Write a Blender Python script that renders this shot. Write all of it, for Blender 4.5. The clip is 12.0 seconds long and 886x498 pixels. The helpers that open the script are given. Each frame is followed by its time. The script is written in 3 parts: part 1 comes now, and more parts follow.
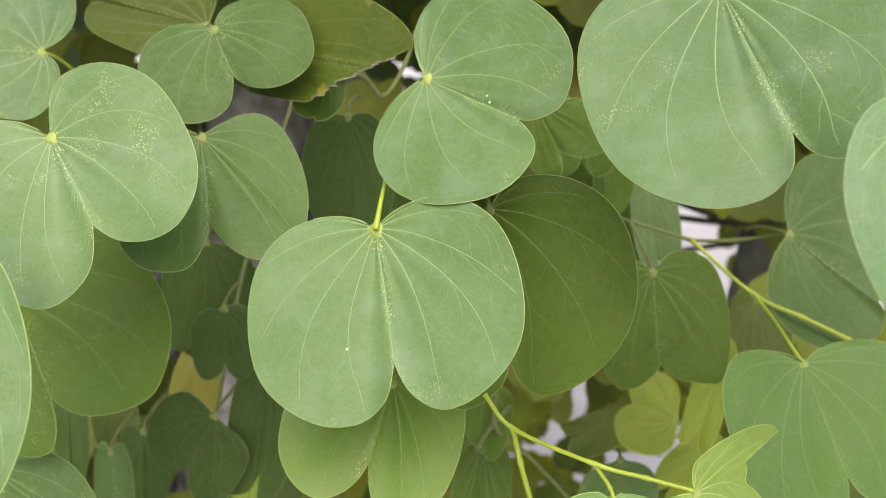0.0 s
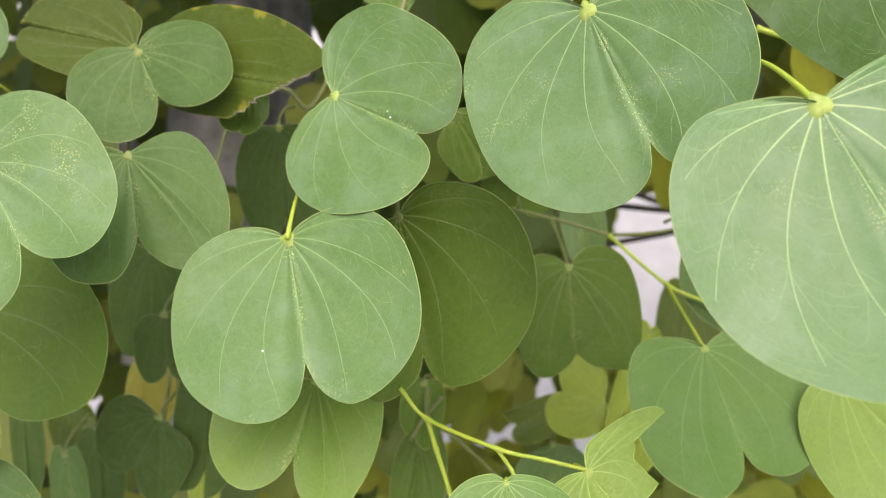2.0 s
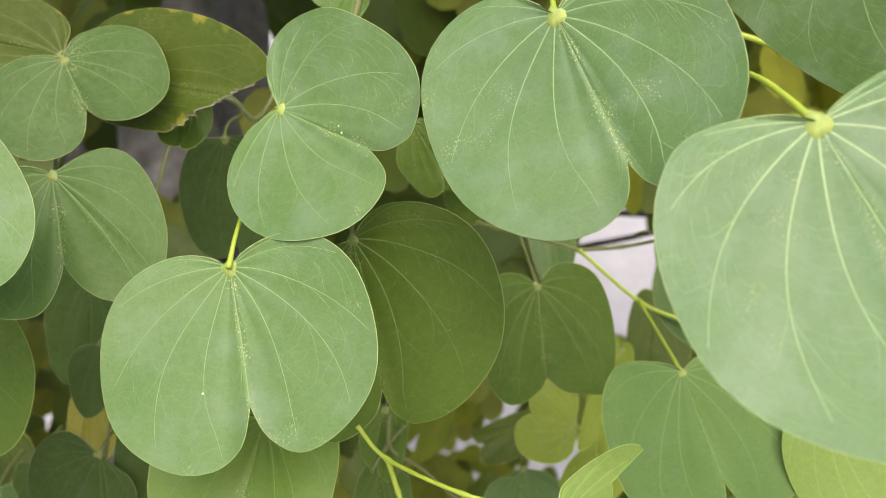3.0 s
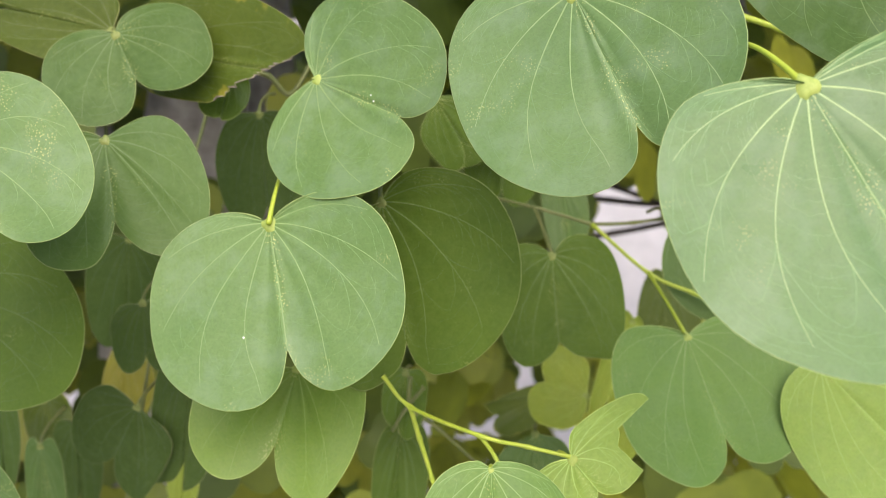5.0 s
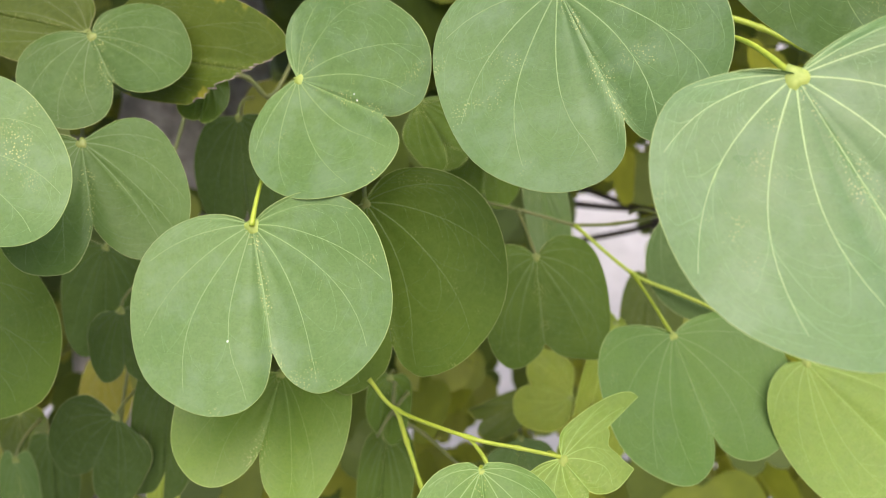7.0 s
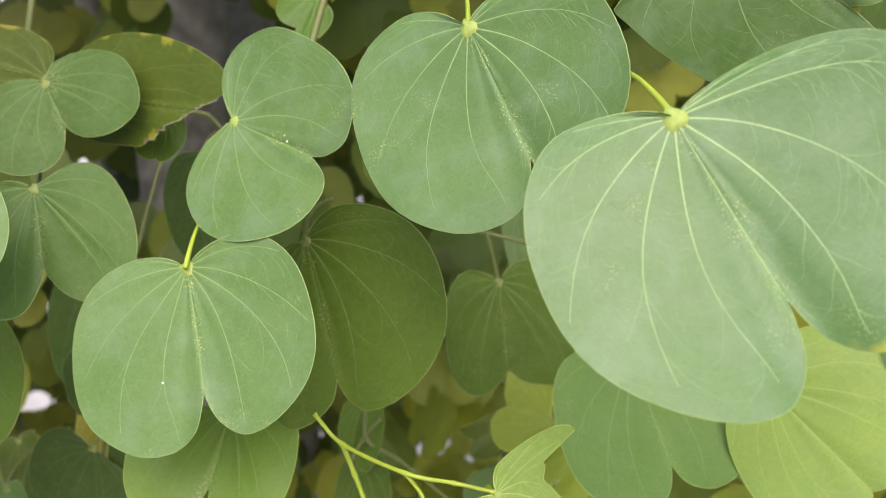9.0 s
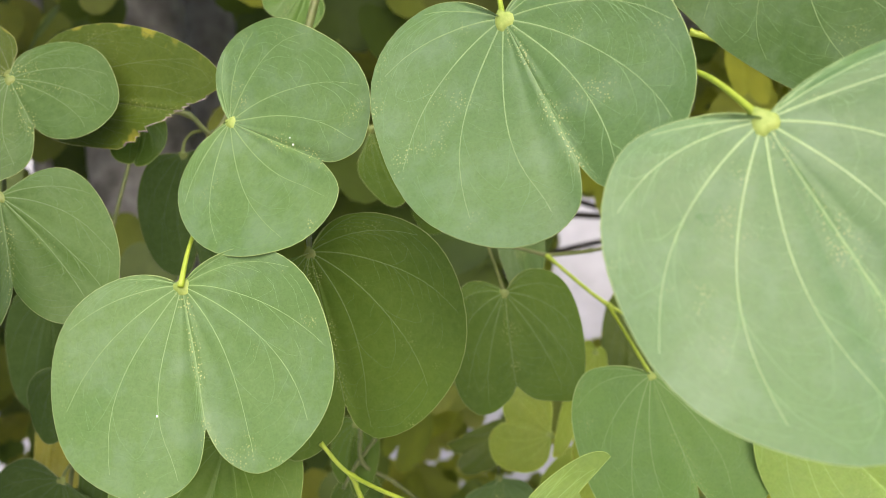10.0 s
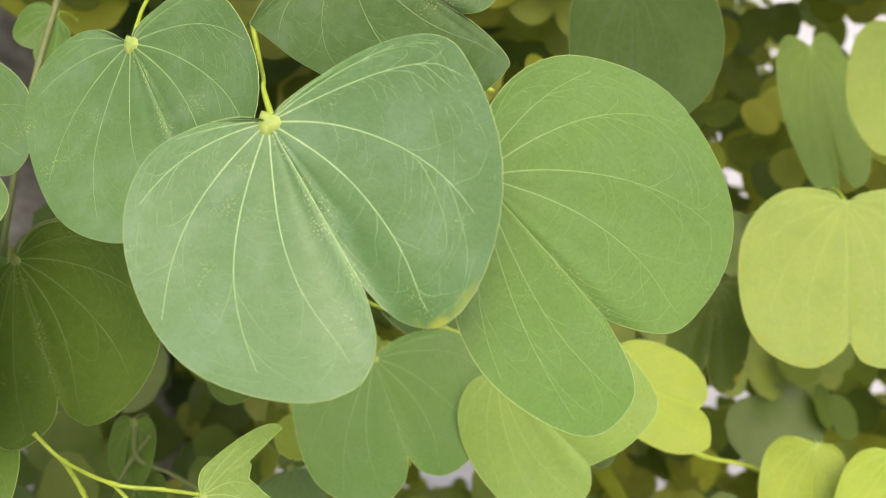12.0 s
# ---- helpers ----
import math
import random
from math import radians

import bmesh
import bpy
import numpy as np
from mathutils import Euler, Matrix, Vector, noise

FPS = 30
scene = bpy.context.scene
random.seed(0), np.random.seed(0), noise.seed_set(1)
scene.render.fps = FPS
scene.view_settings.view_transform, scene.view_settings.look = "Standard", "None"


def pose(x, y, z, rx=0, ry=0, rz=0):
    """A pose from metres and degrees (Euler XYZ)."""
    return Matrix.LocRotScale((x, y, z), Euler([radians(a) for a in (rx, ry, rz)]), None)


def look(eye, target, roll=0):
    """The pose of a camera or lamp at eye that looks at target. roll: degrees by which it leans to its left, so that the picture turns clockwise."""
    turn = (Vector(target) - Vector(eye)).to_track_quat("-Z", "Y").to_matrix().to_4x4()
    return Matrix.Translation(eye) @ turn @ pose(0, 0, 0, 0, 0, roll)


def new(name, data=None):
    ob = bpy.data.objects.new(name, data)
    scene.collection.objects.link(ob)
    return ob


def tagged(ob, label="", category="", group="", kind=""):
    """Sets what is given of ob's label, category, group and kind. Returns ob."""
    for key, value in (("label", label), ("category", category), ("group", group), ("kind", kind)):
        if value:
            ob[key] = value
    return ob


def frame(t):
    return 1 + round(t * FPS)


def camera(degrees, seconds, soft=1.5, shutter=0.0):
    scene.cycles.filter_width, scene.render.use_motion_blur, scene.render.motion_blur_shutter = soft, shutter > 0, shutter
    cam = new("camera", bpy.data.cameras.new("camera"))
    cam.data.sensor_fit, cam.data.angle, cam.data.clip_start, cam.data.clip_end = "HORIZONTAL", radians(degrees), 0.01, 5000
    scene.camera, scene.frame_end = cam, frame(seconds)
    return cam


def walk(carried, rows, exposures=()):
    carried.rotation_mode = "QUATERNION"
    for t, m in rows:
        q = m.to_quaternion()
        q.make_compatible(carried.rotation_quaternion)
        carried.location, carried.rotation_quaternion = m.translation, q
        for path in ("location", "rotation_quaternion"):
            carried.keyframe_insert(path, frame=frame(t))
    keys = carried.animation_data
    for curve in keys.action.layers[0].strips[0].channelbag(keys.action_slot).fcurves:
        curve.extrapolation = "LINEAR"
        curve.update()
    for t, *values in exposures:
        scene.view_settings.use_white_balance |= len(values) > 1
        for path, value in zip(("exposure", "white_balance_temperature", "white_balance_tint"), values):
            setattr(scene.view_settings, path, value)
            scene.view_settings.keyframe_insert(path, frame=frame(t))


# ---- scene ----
cam = camera(56, 12.0, soft=0.8)
cam.data.dof.use_dof = True
cam.data.dof.focus_distance = 0.232
cam.data.dof.aperture_fstop = 15.0
# seconds, eye, target, roll
PATH = [
    (0, (-0.02110, 0.01772, 1.49956), (-0.03535, 0.31734, 1.50435), 2.027),
    (0.5, (-0.01224, 0.01239, 1.50297), (-0.02188, 0.31220, 1.50758), 2.059),
    (1, (-0.00505, 0.00204, 1.50392), (-0.01521, 0.30186, 1.50620), 2.025),
    (1.5, (-0.00066, -0.00687, 1.49589), (-0.01143, 0.29282, 1.50433), 1.500),
    (2, (0.00413, -0.00146, 1.50385), (-0.00363, 0.29843, 1.50578), 0.185),
    (2.5, (0.00305, 0.01594, 1.50855), (0.00154, 0.31592, 1.51187), -0.476),
    (3, (0.00565, 0.02210, 1.51266), (0.01033, 0.32206, 1.51405), -0.572),
    (5, (0.00273, 0.00138, 1.50059), (0.00226, 0.30138, 1.50108), 0.284),
    (5.5, (0.00064, 0.00644, 1.49488), (0.00330, 0.30632, 1.50271), 0.271),
    (6, (-0.00006, 0.01087, 1.49007), (0.00656, 0.31043, 1.50494), -0.012),
    (6.5, (0.00555, 0.00795, 1.49888), (0.00756, 0.30793, 1.50203), 0.315),
    (7, (-0.00048, 0.00442, 1.49734), (0.00760, 0.30428, 1.50137), -0.448),
    (8.8, (0.02784, 0.00165, 1.50376), (0.02430, 0.30154, 1.51118), -2.388),
    (9, (0.03718, 0.00289, 1.50734), (0.02835, 0.30271, 1.51275), -1.919),
    (9.5, (0.02801, 0.01381, 1.51392), (0.02552, 0.31380, 1.51459), -3.458),
    (10, (0.01358, 0.02632, 1.51304), (0.02420, 0.32610, 1.51717), -2.459),
    (10.5, (0.00778, 0.03470, 1.51563), (0.02581, 0.33410, 1.52154), -1.835),
    (11, (0.02315, 0.03100, 1.52121), (0.04880, 0.32990, 1.52137), -3.861),
    (11.5, (0.04516, 0.00852, 1.50804), (0.08103, 0.30629, 1.51465), -5.386),
    (12, (0.10646, -0.00948, 1.49843), (0.13043, 0.28942, 1.50753), -5.294),
]
walk(cam, [(t, look(eye, target, roll)) for t, eye, target, roll in PATH],
     [(0.0, 0.78, 6550, 14), (1.0, 0.82, 6550, 14), (7.0, 0.79, 6550, 14), (9.5, 0.76, 6550, 12.5), (10.5, 0.80, 6500, 12.5), (11.5, 0.82, 6550, 12), (12.0, 0.70, 6800, 9.5)])

# ---- light: bright overcast sky ----
SUN_UP, SUN_ROUND = radians(38), radians(174)
world = bpy.data.worlds.new("sky")
scene.world = world
world.use_nodes = True
wn = world.node_tree
sky = wn.nodes.new("ShaderNodeTexSky")
sky.sky_type = "NISHITA"
sky.sun_disc = False
sky.sun_elevation, sky.sun_rotation = SUN_UP, SUN_ROUND
sky.air_density, sky.dust_density, sky.ozone_density = 1.0, 3.0, 1.0
wn.links.new(sky.outputs[0], wn.nodes["Background"].inputs["Color"])
wn.nodes["Background"].inputs["Strength"].default_value = 0.15
lamp = new("sun", bpy.data.lights.new("sun", "SUN"))
lamp.data.energy, lamp.data.angle, lamp.data.color = 1.7, radians(80), (1.0, 0.98, 0.94)
lamp.matrix_world = look((0.4, -4.6, 5.2), (0.05, 0.3, 1.5))


# ---- materials ----
def material(name):
    mat = bpy.data.materials.new(name)
    mat.use_nodes = True
    nt = mat.node_tree
    nt.nodes.clear()

    def node(kind, **inputs):
        nd = nt.nodes.new(kind)
        for key, value in inputs.items():
            sock = nd.inputs[int(key[1:])] if key[0] == "i" and key[1:].isdigit() else nd.inputs[key.replace("_", " ")]
            if isinstance(value, bpy.types.NodeSocket):
                nt.links.new(value, sock)
            else:
                sock.default_value = value
        return nd

    return mat, nt, node


def math_node(node, op, a, b=0.0, clamp=False):
    nd = node("ShaderNodeMath", i0=a, i1=b)
    nd.operation, nd.use_clamp = op, clamp
    return nd.outputs[0]


def mix_color(node, fac, a, b, mode="MIX"):
    nd = node("ShaderNodeMix")
    nd.data_type, nd.blend_type = "RGBA", mode
    tree = nd.id_data
    for sock, value in ((nd.inputs[0], fac), (nd.inputs[6], a), (nd.inputs[7], b)):
        if isinstance(value, bpy.types.NodeSocket):
            tree.links.new(value, sock)
        else:
            sock.default_value = value
    return nd.outputs[2]


def step_node(node, value, low, high):
    nd = node("ShaderNodeMapRange", Value=value, From_Min=low, From_Max=high)
    nd.clamp = True
    return nd.outputs[0]


def leaf_material(name, base, other, blotch, speck=0.5, age=0.0, rough=0.40, through_light=0.22, shine=0.5, bloom_sheen=0.12, tip=0.0, net=0.05):
    """A waxy leaf: mottled green, a fine net of veins, pale specks, yellow blotches that grow with age towards the rim."""
    mat, nt, node = material(name)
    place = node("ShaderNodeTexCoord")
    info = node("ShaderNodeObjectInfo")
    shift = node("ShaderNodeVectorMath", i0=place.outputs["Object"], i1=info.outputs["Random"])
    shift.operation = "ADD"
    at = shift.outputs[0]
    broad = node("ShaderNodeTexNoise", Vector=at, Scale=45.0, Detail=3.0).outputs[0]
    fine = node("ShaderNodeTexNoise", Vector=at, Scale=420.0, Detail=4.0, Roughness=0.65).outputs[0]
    col = mix_color(node, step_node(node, broad, 0.3, 0.7), base, other)
    vary = node("ShaderNodeHueSaturation", Hue=0.5, Saturation=1.0, Color=col,
                Value=math_node(node, "MULTIPLY_ADD", info.outputs["Random"], 0.22))
    vary.inputs["Value"].links[0].from_node.inputs[2].default_value = 0.89
    col = vary.outputs[0]
    col = mix_color(node, math_node(node, "MULTIPLY", step_node(node, fine, 0.40, 0.70), 0.55), col, blotch)
    grit = node("ShaderNodeTexNoise", Vector=at, Scale=1100.0, Detail=3.0, Roughness=0.7).outputs[0]
    col = mix_color(node, math_node(node, "MULTIPLY", step_node(node, grit, 0.46, 0.72), 0.32), col, mix_color(node, 0.45, base, (0.01, 0.02, 0.004, 1)))
    # waxy bloom in clouds, with pale sky sheen painted into it
    cloud = node("ShaderNodeTexNoise", Vector=at, Scale=70.0, Detail=5.0, Roughness=0.62).outputs[0]
    col = mix_color(node, math_node(node, "MULTIPLY", step_node(node, cloud, 0.46, 0.72), bloom_sheen), col, (0.20, 0.285, 0.175, 1))
    # net of fine veins
    bent = node("ShaderNodeVectorMath", i0=node("ShaderNodeTexNoise", Vector=at, Scale=260.0, Detail=2.0).outputs[1], i1=(0.0022, 0.0022, 0.0022))
    bent.operation = "MULTIPLY"
    moved = node("ShaderNodeVectorMath", i0=at, i1=bent.outputs[0])
    moved.operation = "ADD"
    mesh = node("ShaderNodeTexVoronoi", Vector=moved.outputs[0], Scale=260.0)
    mesh.feature = "DISTANCE_TO_EDGE"
    net_line = math_node(node, "SUBTRACT", 1.0, step_node(node, mesh.outputs[0], 0.0, 0.07))
    tiny = node("ShaderNodeTexVoronoi", Vector=moved.outputs[0], Scale=900.0)
    tiny.feature = "DISTANCE_TO_EDGE"
    tiny_line = math_node(node, "SUBTRACT", 1.0, step_node(node, tiny.outputs[0], 0.0, 0.16))
    lines = math_node(node, "MULTIPLY_ADD", tiny_line, 0.35)
    nt.links.new(net_line, lines.node.inputs[2])
    col = mix_color(node, math_node(node, "MULTIPLY", lines, net, True), col, mix_color(node, 0.6, base, (0.30, 0.40, 0.13, 1)))
    # pale insect specks, in drifts, thickest beside the midrib
    dots = node("ShaderNodeTexVoronoi", Vector=at, Scale=1250.0)
    drift = node("ShaderNodeTexNoise", Vector=at, Scale=85.0, Detail=3.0).outputs[0]
    split = node("ShaderNodeSeparateXYZ", Vector=place.outputs["Object"])
    beside = math_node(node, "SUBTRACT", 1.0, step_node(node, math_node(node, "ABSOLUTE", split.outputs[0]), 0.0004, 0.0034))
    heavy = math_node(node, "MULTIPLY_ADD", beside, 0.23)
    nt.links.new(drift, heavy.node.inputs[2])
    dot = math_node(node, "MULTIPLY", step_node(node, math_node(node, "SUBTRACT", 1.0, dots.outputs[0]), 0.67, 0.80),
                    step_node(node, heavy, 0.60, 0.75))
    col = mix_color(node, math_node(node, "MULTIPLY", dot, speck, True), col, (0.56, 0.56, 0.20, 1))
    # yellowing
    if age > 0:
        uv = node("ShaderNodeSeparateXYZ", Vector=place.outputs["UV"])
        spot = node("ShaderNodeTexNoise", Vector=at, Scale=120.0, Detail=4.0).outputs[0]
        rim = math_node(node, "MULTIPLY_ADD", step_node(node, uv.outputs[1], 0.80, 1.0), 0.36)
        nt.links.new(spot, rim.node.inputs[2])
        col = mix_color(node, math_node(node, "MULTIPLY", step_node(node, rim, 0.86, 0.98), age, True), col, (0.36, 0.32, 0.04, 1))
    # a yellowed stretch of rim at the end of one lobe
    if tip > 0:
        uv = node("ShaderNodeSeparateXYZ", Vector=place.outputs["UV"])
        spot = node("ShaderNodeTexNoise", Vector=at, Scale=110.0, Detail=4.0).outputs[0]
        stretch = math_node(node, "MULTIPLY", step_node(node, uv.outputs[0], 0.335, 0.375), math_node(node, "SUBTRACT", 1.0, step_node(node, uv.outputs[0], 0.385, 0.415)))
        rim = math_node(node, "MULTIPLY_ADD", step_node(node, uv.outputs[1], 0.86, 1.0), 0.34)
        nt.links.new(math_node(node, "MULTIPLY", spot, 0.9), rim.node.inputs[2])
        much = math_node(node, "MULTIPLY", step_node(node, rim, 0.72, 0.86), stretch)
        col = mix_color(node, math_node(node, "MULTIPLY", much, tip, True), col, (0.40, 0.42, 0.05, 1))
    bump = node("ShaderNodeBump", Strength=0.14, Distance=0.0003, Height=math_node(node, "SUBTRACT", fine, math_node(node, "MULTIPLY", lines, 0.25)))
    gloss = math_node(node, "MULTIPLY_ADD", broad, 0.40)
    gloss.node.inputs[2].default_value = rough - 0.19
    skin = node("ShaderNodeBsdfPrincipled", Base_Color=col, Roughness=gloss, Normal=bump.outputs[0])
    skin.inputs["Specular IOR Level"].default_value = shine
    glow = node("ShaderNodeBsdfTranslucent", Color=mix_color(node, 0.5, col, (0.20, 0.28, 0.025, 1)), Normal=bump.outputs[0])
    both = node("ShaderNodeMixShader", Fac=through_light, i1=skin.outputs[0], i2=glow.outputs[0])
    out = node("ShaderNodeOutputMaterial", Surface=both.outputs[0])
    return mat


def plain_material(name, base, other, scale=200.0, rough=0.6, relief=0.3):
    mat, nt, node = material(name)
    place = node("ShaderNodeTexCoord")
    grain = node("ShaderNodeTexNoise", Vector=place.outputs["Object"], Scale=scale, Detail=5.0).outputs[0]
    wide = node("ShaderNodeTexNoise", Vector=place.outputs["Object"], Scale=scale * 0.13, Detail=2.0).outputs[0]
    both = math_node(node, "ADD", math_node(node, "MULTIPLY", grain, 0.6), math_node(node, "MULTIPLY", wide, 0.4))
    col = mix_color(node, step_node(node, both, 0.36, 0.64), base, other)
    bump = node("ShaderNodeBump", Strength=relief, Distance=0.3 / scale, Height=grain)
    skin = node("ShaderNodeBsdfPrincipled", Base_Color=col, Roughness=rough, Normal=bump.outputs[0])
    node("ShaderNodeOutputMaterial", Surface=skin.outputs[0])
    return mat


LOOKS = {}


def leaf_look(name, base, other, blotch, vein=1.0, **more):
    """A leaf material with the materials of its veins, fine veins and rim, tinted after the blade."""
    def tint(times, plus):
        return tuple(min(0.8, c * times + p) for c, p in zip(base[:3], plus)) + (1,)
    mat = leaf_material(name, base, other, blotch, **more)
    LOOKS[mat.name] = (
        plain_material(name + "_vein", tint(1.0 + 0.30 * vein, (0.072 * vein, 0.062 * vein, 0.036 * vein)), tint(1.1 + 0.40 * vein, (0.105 * vein, 0.088 * vein, 0.054 * vein)), 300.0, 0.5),
        plain_material(name + "_fine_vein", tint(1.10 + 0.12 * vein, (0.020 * vein, 0.021 * vein, 0.012 * vein)), tint(1.15 + 0.18 * vein, (0.036 * vein, 0.034 * vein, 0.020 * vein)), 300.0, 0.5),
        plain_material(name + "_rim", tint(1.3, (0.105, 0.082, 0.040)), tint(1.5, (0.170, 0.130, 0.065)), 260.0, 0.6))
    return mat


MATURE = leaf_look("mature_leaf", (0.101, 0.186, 0.048, 1), (0.127, 0.216, 0.061, 1), (0.149, 0.238, 0.070, 1), speck=0.85, bloom_sheen=0.42, rough=0.38, shine=0.42, vein=0.8)
# the mature leaf's greens dimmed, so slight shade sits in the colour
MATURE_DIM = leaf_look("mature_leaf_dim", (0.085, 0.163, 0.042, 1), (0.106, 0.190, 0.054, 1), (0.125, 0.210, 0.062, 1), speck=0.6, bloom_sheen=0.42, rough=0.38, shine=0.42, vein=0.9)
PALE = leaf_look("pale_leaf", (0.069, 0.150, 0.038, 1), (0.088, 0.176, 0.048, 1), (0.104, 0.196, 0.054, 1), speck=0.4, bloom_sheen=0.36, tip=0.65, rough=0.35, shine=0.44, vein=1.55)
FRESH = leaf_look("fresh_leaf", (0.108, 0.202, 0.041, 1), (0.131, 0.234, 0.050, 1), (0.150, 0.250, 0.056, 1), speck=0.3, bloom_sheen=0.12, shine=0.20, vein=0.6)
LIGHT = leaf_look("light_leaf", (0.128, 0.224, 0.030, 1), (0.158, 0.256, 0.038, 1), (0.178, 0.270, 0.045, 1), speck=0.75, bloom_sheen=0.1, shine=0.3, through_light=0.3, vein=0.4)
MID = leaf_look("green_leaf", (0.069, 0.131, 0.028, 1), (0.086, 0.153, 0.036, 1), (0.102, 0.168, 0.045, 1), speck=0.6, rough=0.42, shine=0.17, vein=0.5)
DEEP = leaf_look("deep_green_leaf", (0.079, 0.140, 0.019, 1), (0.100, 0.168, 0.022, 1), (0.119, 0.183, 0.028, 1), speck=0.5, rough=0.43, shine=0.12, bloom_sheen=0.03, through_light=0.28, vein=0.5)
OLD = leaf_look("old_leaf", (0.057, 0.09, 0.008, 1), (0.075, 0.108, 0.011, 1), (0.095, 0.127, 0.015, 1), speck=0.4, age=0.75, rough=0.46, shine=0.19, bloom_sheen=0.03, vein=0.5)
YOUNG = leaf_look("young_leaf", (0.208, 0.324, 0.056, 1), (0.252, 0.370, 0.067, 1), (0.284, 0.384, 0.078, 1), speck=0.3, through_light=0.3, shine=0.25, vein=0.45)
GOLD = leaf_look("golden_leaf", (0.279, 0.378, 0.042, 1), (0.352, 0.438, 0.053, 1), (0.397, 0.442, 0.067, 1), speck=0.3, age=0.5, through_light=0.35, shine=0.2, vein=0.15)
YELLOW = leaf_look("yellowing_leaf", (0.268, 0.366, 0.071, 1), (0.337, 0.424, 0.09, 1), (0.385, 0.41, 0.098, 1), speck=0.3, age=0.5, through_light=0.35, shine=0.2, vein=0.15)
# SHADE: leaf green darkened and veins faded, deep shade painted into the colour
SHADE = leaf_look("shade_toned_leaf", (0.052, 0.094, 0.021, 1), (0.066, 0.112, 0.025, 1), (0.078, 0.124, 0.030, 1), speck=0.1, rough=0.45, shine=0.10, bloom_sheen=0.05, vein=0.12)
OCHRE = leaf_look("ochre_leaf", (0.17, 0.17, 0.018, 1), (0.22, 0.20, 0.022, 1), (0.25, 0.21, 0.03, 1), speck=0.2, age=0.7, rough=0.46, shine=0.12, vein=0.15)
CRUMB = plain_material("white_crumb", (0.7, 0.7, 0.66, 1), (0.8, 0.8, 0.76, 1), 900.0, 0.8)
STALK = plain_material("green_stalk", (0.28, 0.37, 0.030, 1), (0.36, 0.43, 0.045, 1), 350.0, 0.45)
STALK_DULL = plain_material("olive_stalk", (0.105, 0.135, 0.03, 1), (0.155, 0.165, 0.05, 1), 350.0, 0.5)
NODE = plain_material("leaf_joint", (0.22, 0.30, 0.050, 1), (0.31, 0.37, 0.085, 1), 900.0, 0.6)
NODE_DULL = plain_material("dull_leaf_joint", (0.15, 0.20, 0.04, 1), (0.20, 0.23, 0.05, 1), 500.0, 0.5)
BARK = plain_material("grey_bark", (0.16, 0.145, 0.145, 1), (0.42, 0.40, 0.41, 1), 45.0, 0.85, 0.9)
TWIG_BARK = plain_material("dark_twig_bark", (0.05, 0.04, 0.035, 1), (0.11, 0.09, 0.08, 1), 150.0, 0.85, 0.7)
PAVING = plain_material("pale_concrete", (0.40, 0.39, 0.37, 1), (0.52, 0.50, 0.48, 1), 6.0, 0.9, 0.5)
DEAD = plain_material("dry_brown_edge", (0.13, 0.10, 0.08, 1), (0.36, 0.31, 0.28, 1), 500.0, 0.85)


# ---- making ----
def mesh_object(name, verts, faces, mat, parent=None, label="", uvs=None, smooth=True):
    me = bpy.data.meshes.new(name)
    me.from_pydata(verts, [], faces)
    if smooth:
        me.polygons.foreach_set("use_smooth", [True] * len(me.polygons))
    if uvs is not None:
        layer = me.uv_layers.new(name="UVMap")
        for loop in me.loops:
            layer.data[loop.index].uv = uvs[loop.vertex_index]
    me.materials.append(mat)
    me.update()
    ob = new(name, me)
    if parent is not None:
        ob.parent = parent
    if label:
        tagged(ob, label)
    return ob


def bezier(a, b, c, d, steps):
    s = np.linspace(0, 1, steps)[:, None]
    a, b, c, d = (np.array(v, float) for v in (a, b, c, d))
    return a * (1 - s) ** 3 + 3 * b * s * (1 - s) ** 2 + 3 * c * s * s * (1 - s) + d * s**3


def lobe(shape, notch, steps=12, k=0.57):
    """Half the rim of a two-lobed leaf, from the stalk over the shoulder, the widest place and the tip to the notch."""
    xs, ys, xw, yw, xt, yt = shape
    return np.concatenate([
        bezier((0, 0), (0.2 * xs, 0.5 * ys), (0.5 * xs, ys), (xs, ys), steps),
        bezier((xs, ys), (xs + k * (xw - xs), ys), (xw, yw + k * (ys - yw)), (xw, yw), steps)[1:],
        bezier((xw, yw), (xw, yw - k * (yw - yt)), (xt + k * (xw - xt), yt), (xt, yt), steps)[1:],
        bezier((xt, yt), (0.35 * xt, yt), (0.12 * xt, -notch + 0.45 * (yt + notch)), (0, -notch), steps)[1:]])


def tube(points, radii, sides=6):
    """A tapered tube through points, as vertices and faces."""
    pts = [Vector(p) for p in points]
    verts, faces = [], []
    side = None
    for i, p in enumerate(pts):
        way = (pts[min(i + 1, len(pts) - 1)] - pts[max(i - 1, 0)]).normalized()
        if side is None:
            side = way.orthogonal().normalized()
        side = (side - way * side.dot(way)).normalized()
        up = way.cross(side)
        for k in range(sides):
            a = 2 * math.pi * k / sides
            verts.append(p + (side * math.cos(a) + up * math.sin(a)) * radii[i])
    for i in range(len(pts) - 1):
        for k in range(sides):
            a, b = i * sides + k, i * sides + (k + 1) % sides
            faces.append((a, b, b + sides, a + sides))
    faces.append(tuple(range(sides - 1, -1, -1)))
    faces.append(tuple(range((len(pts) - 1) * sides, len(pts) * sides)))
    return [tuple(v) for v in verts], faces


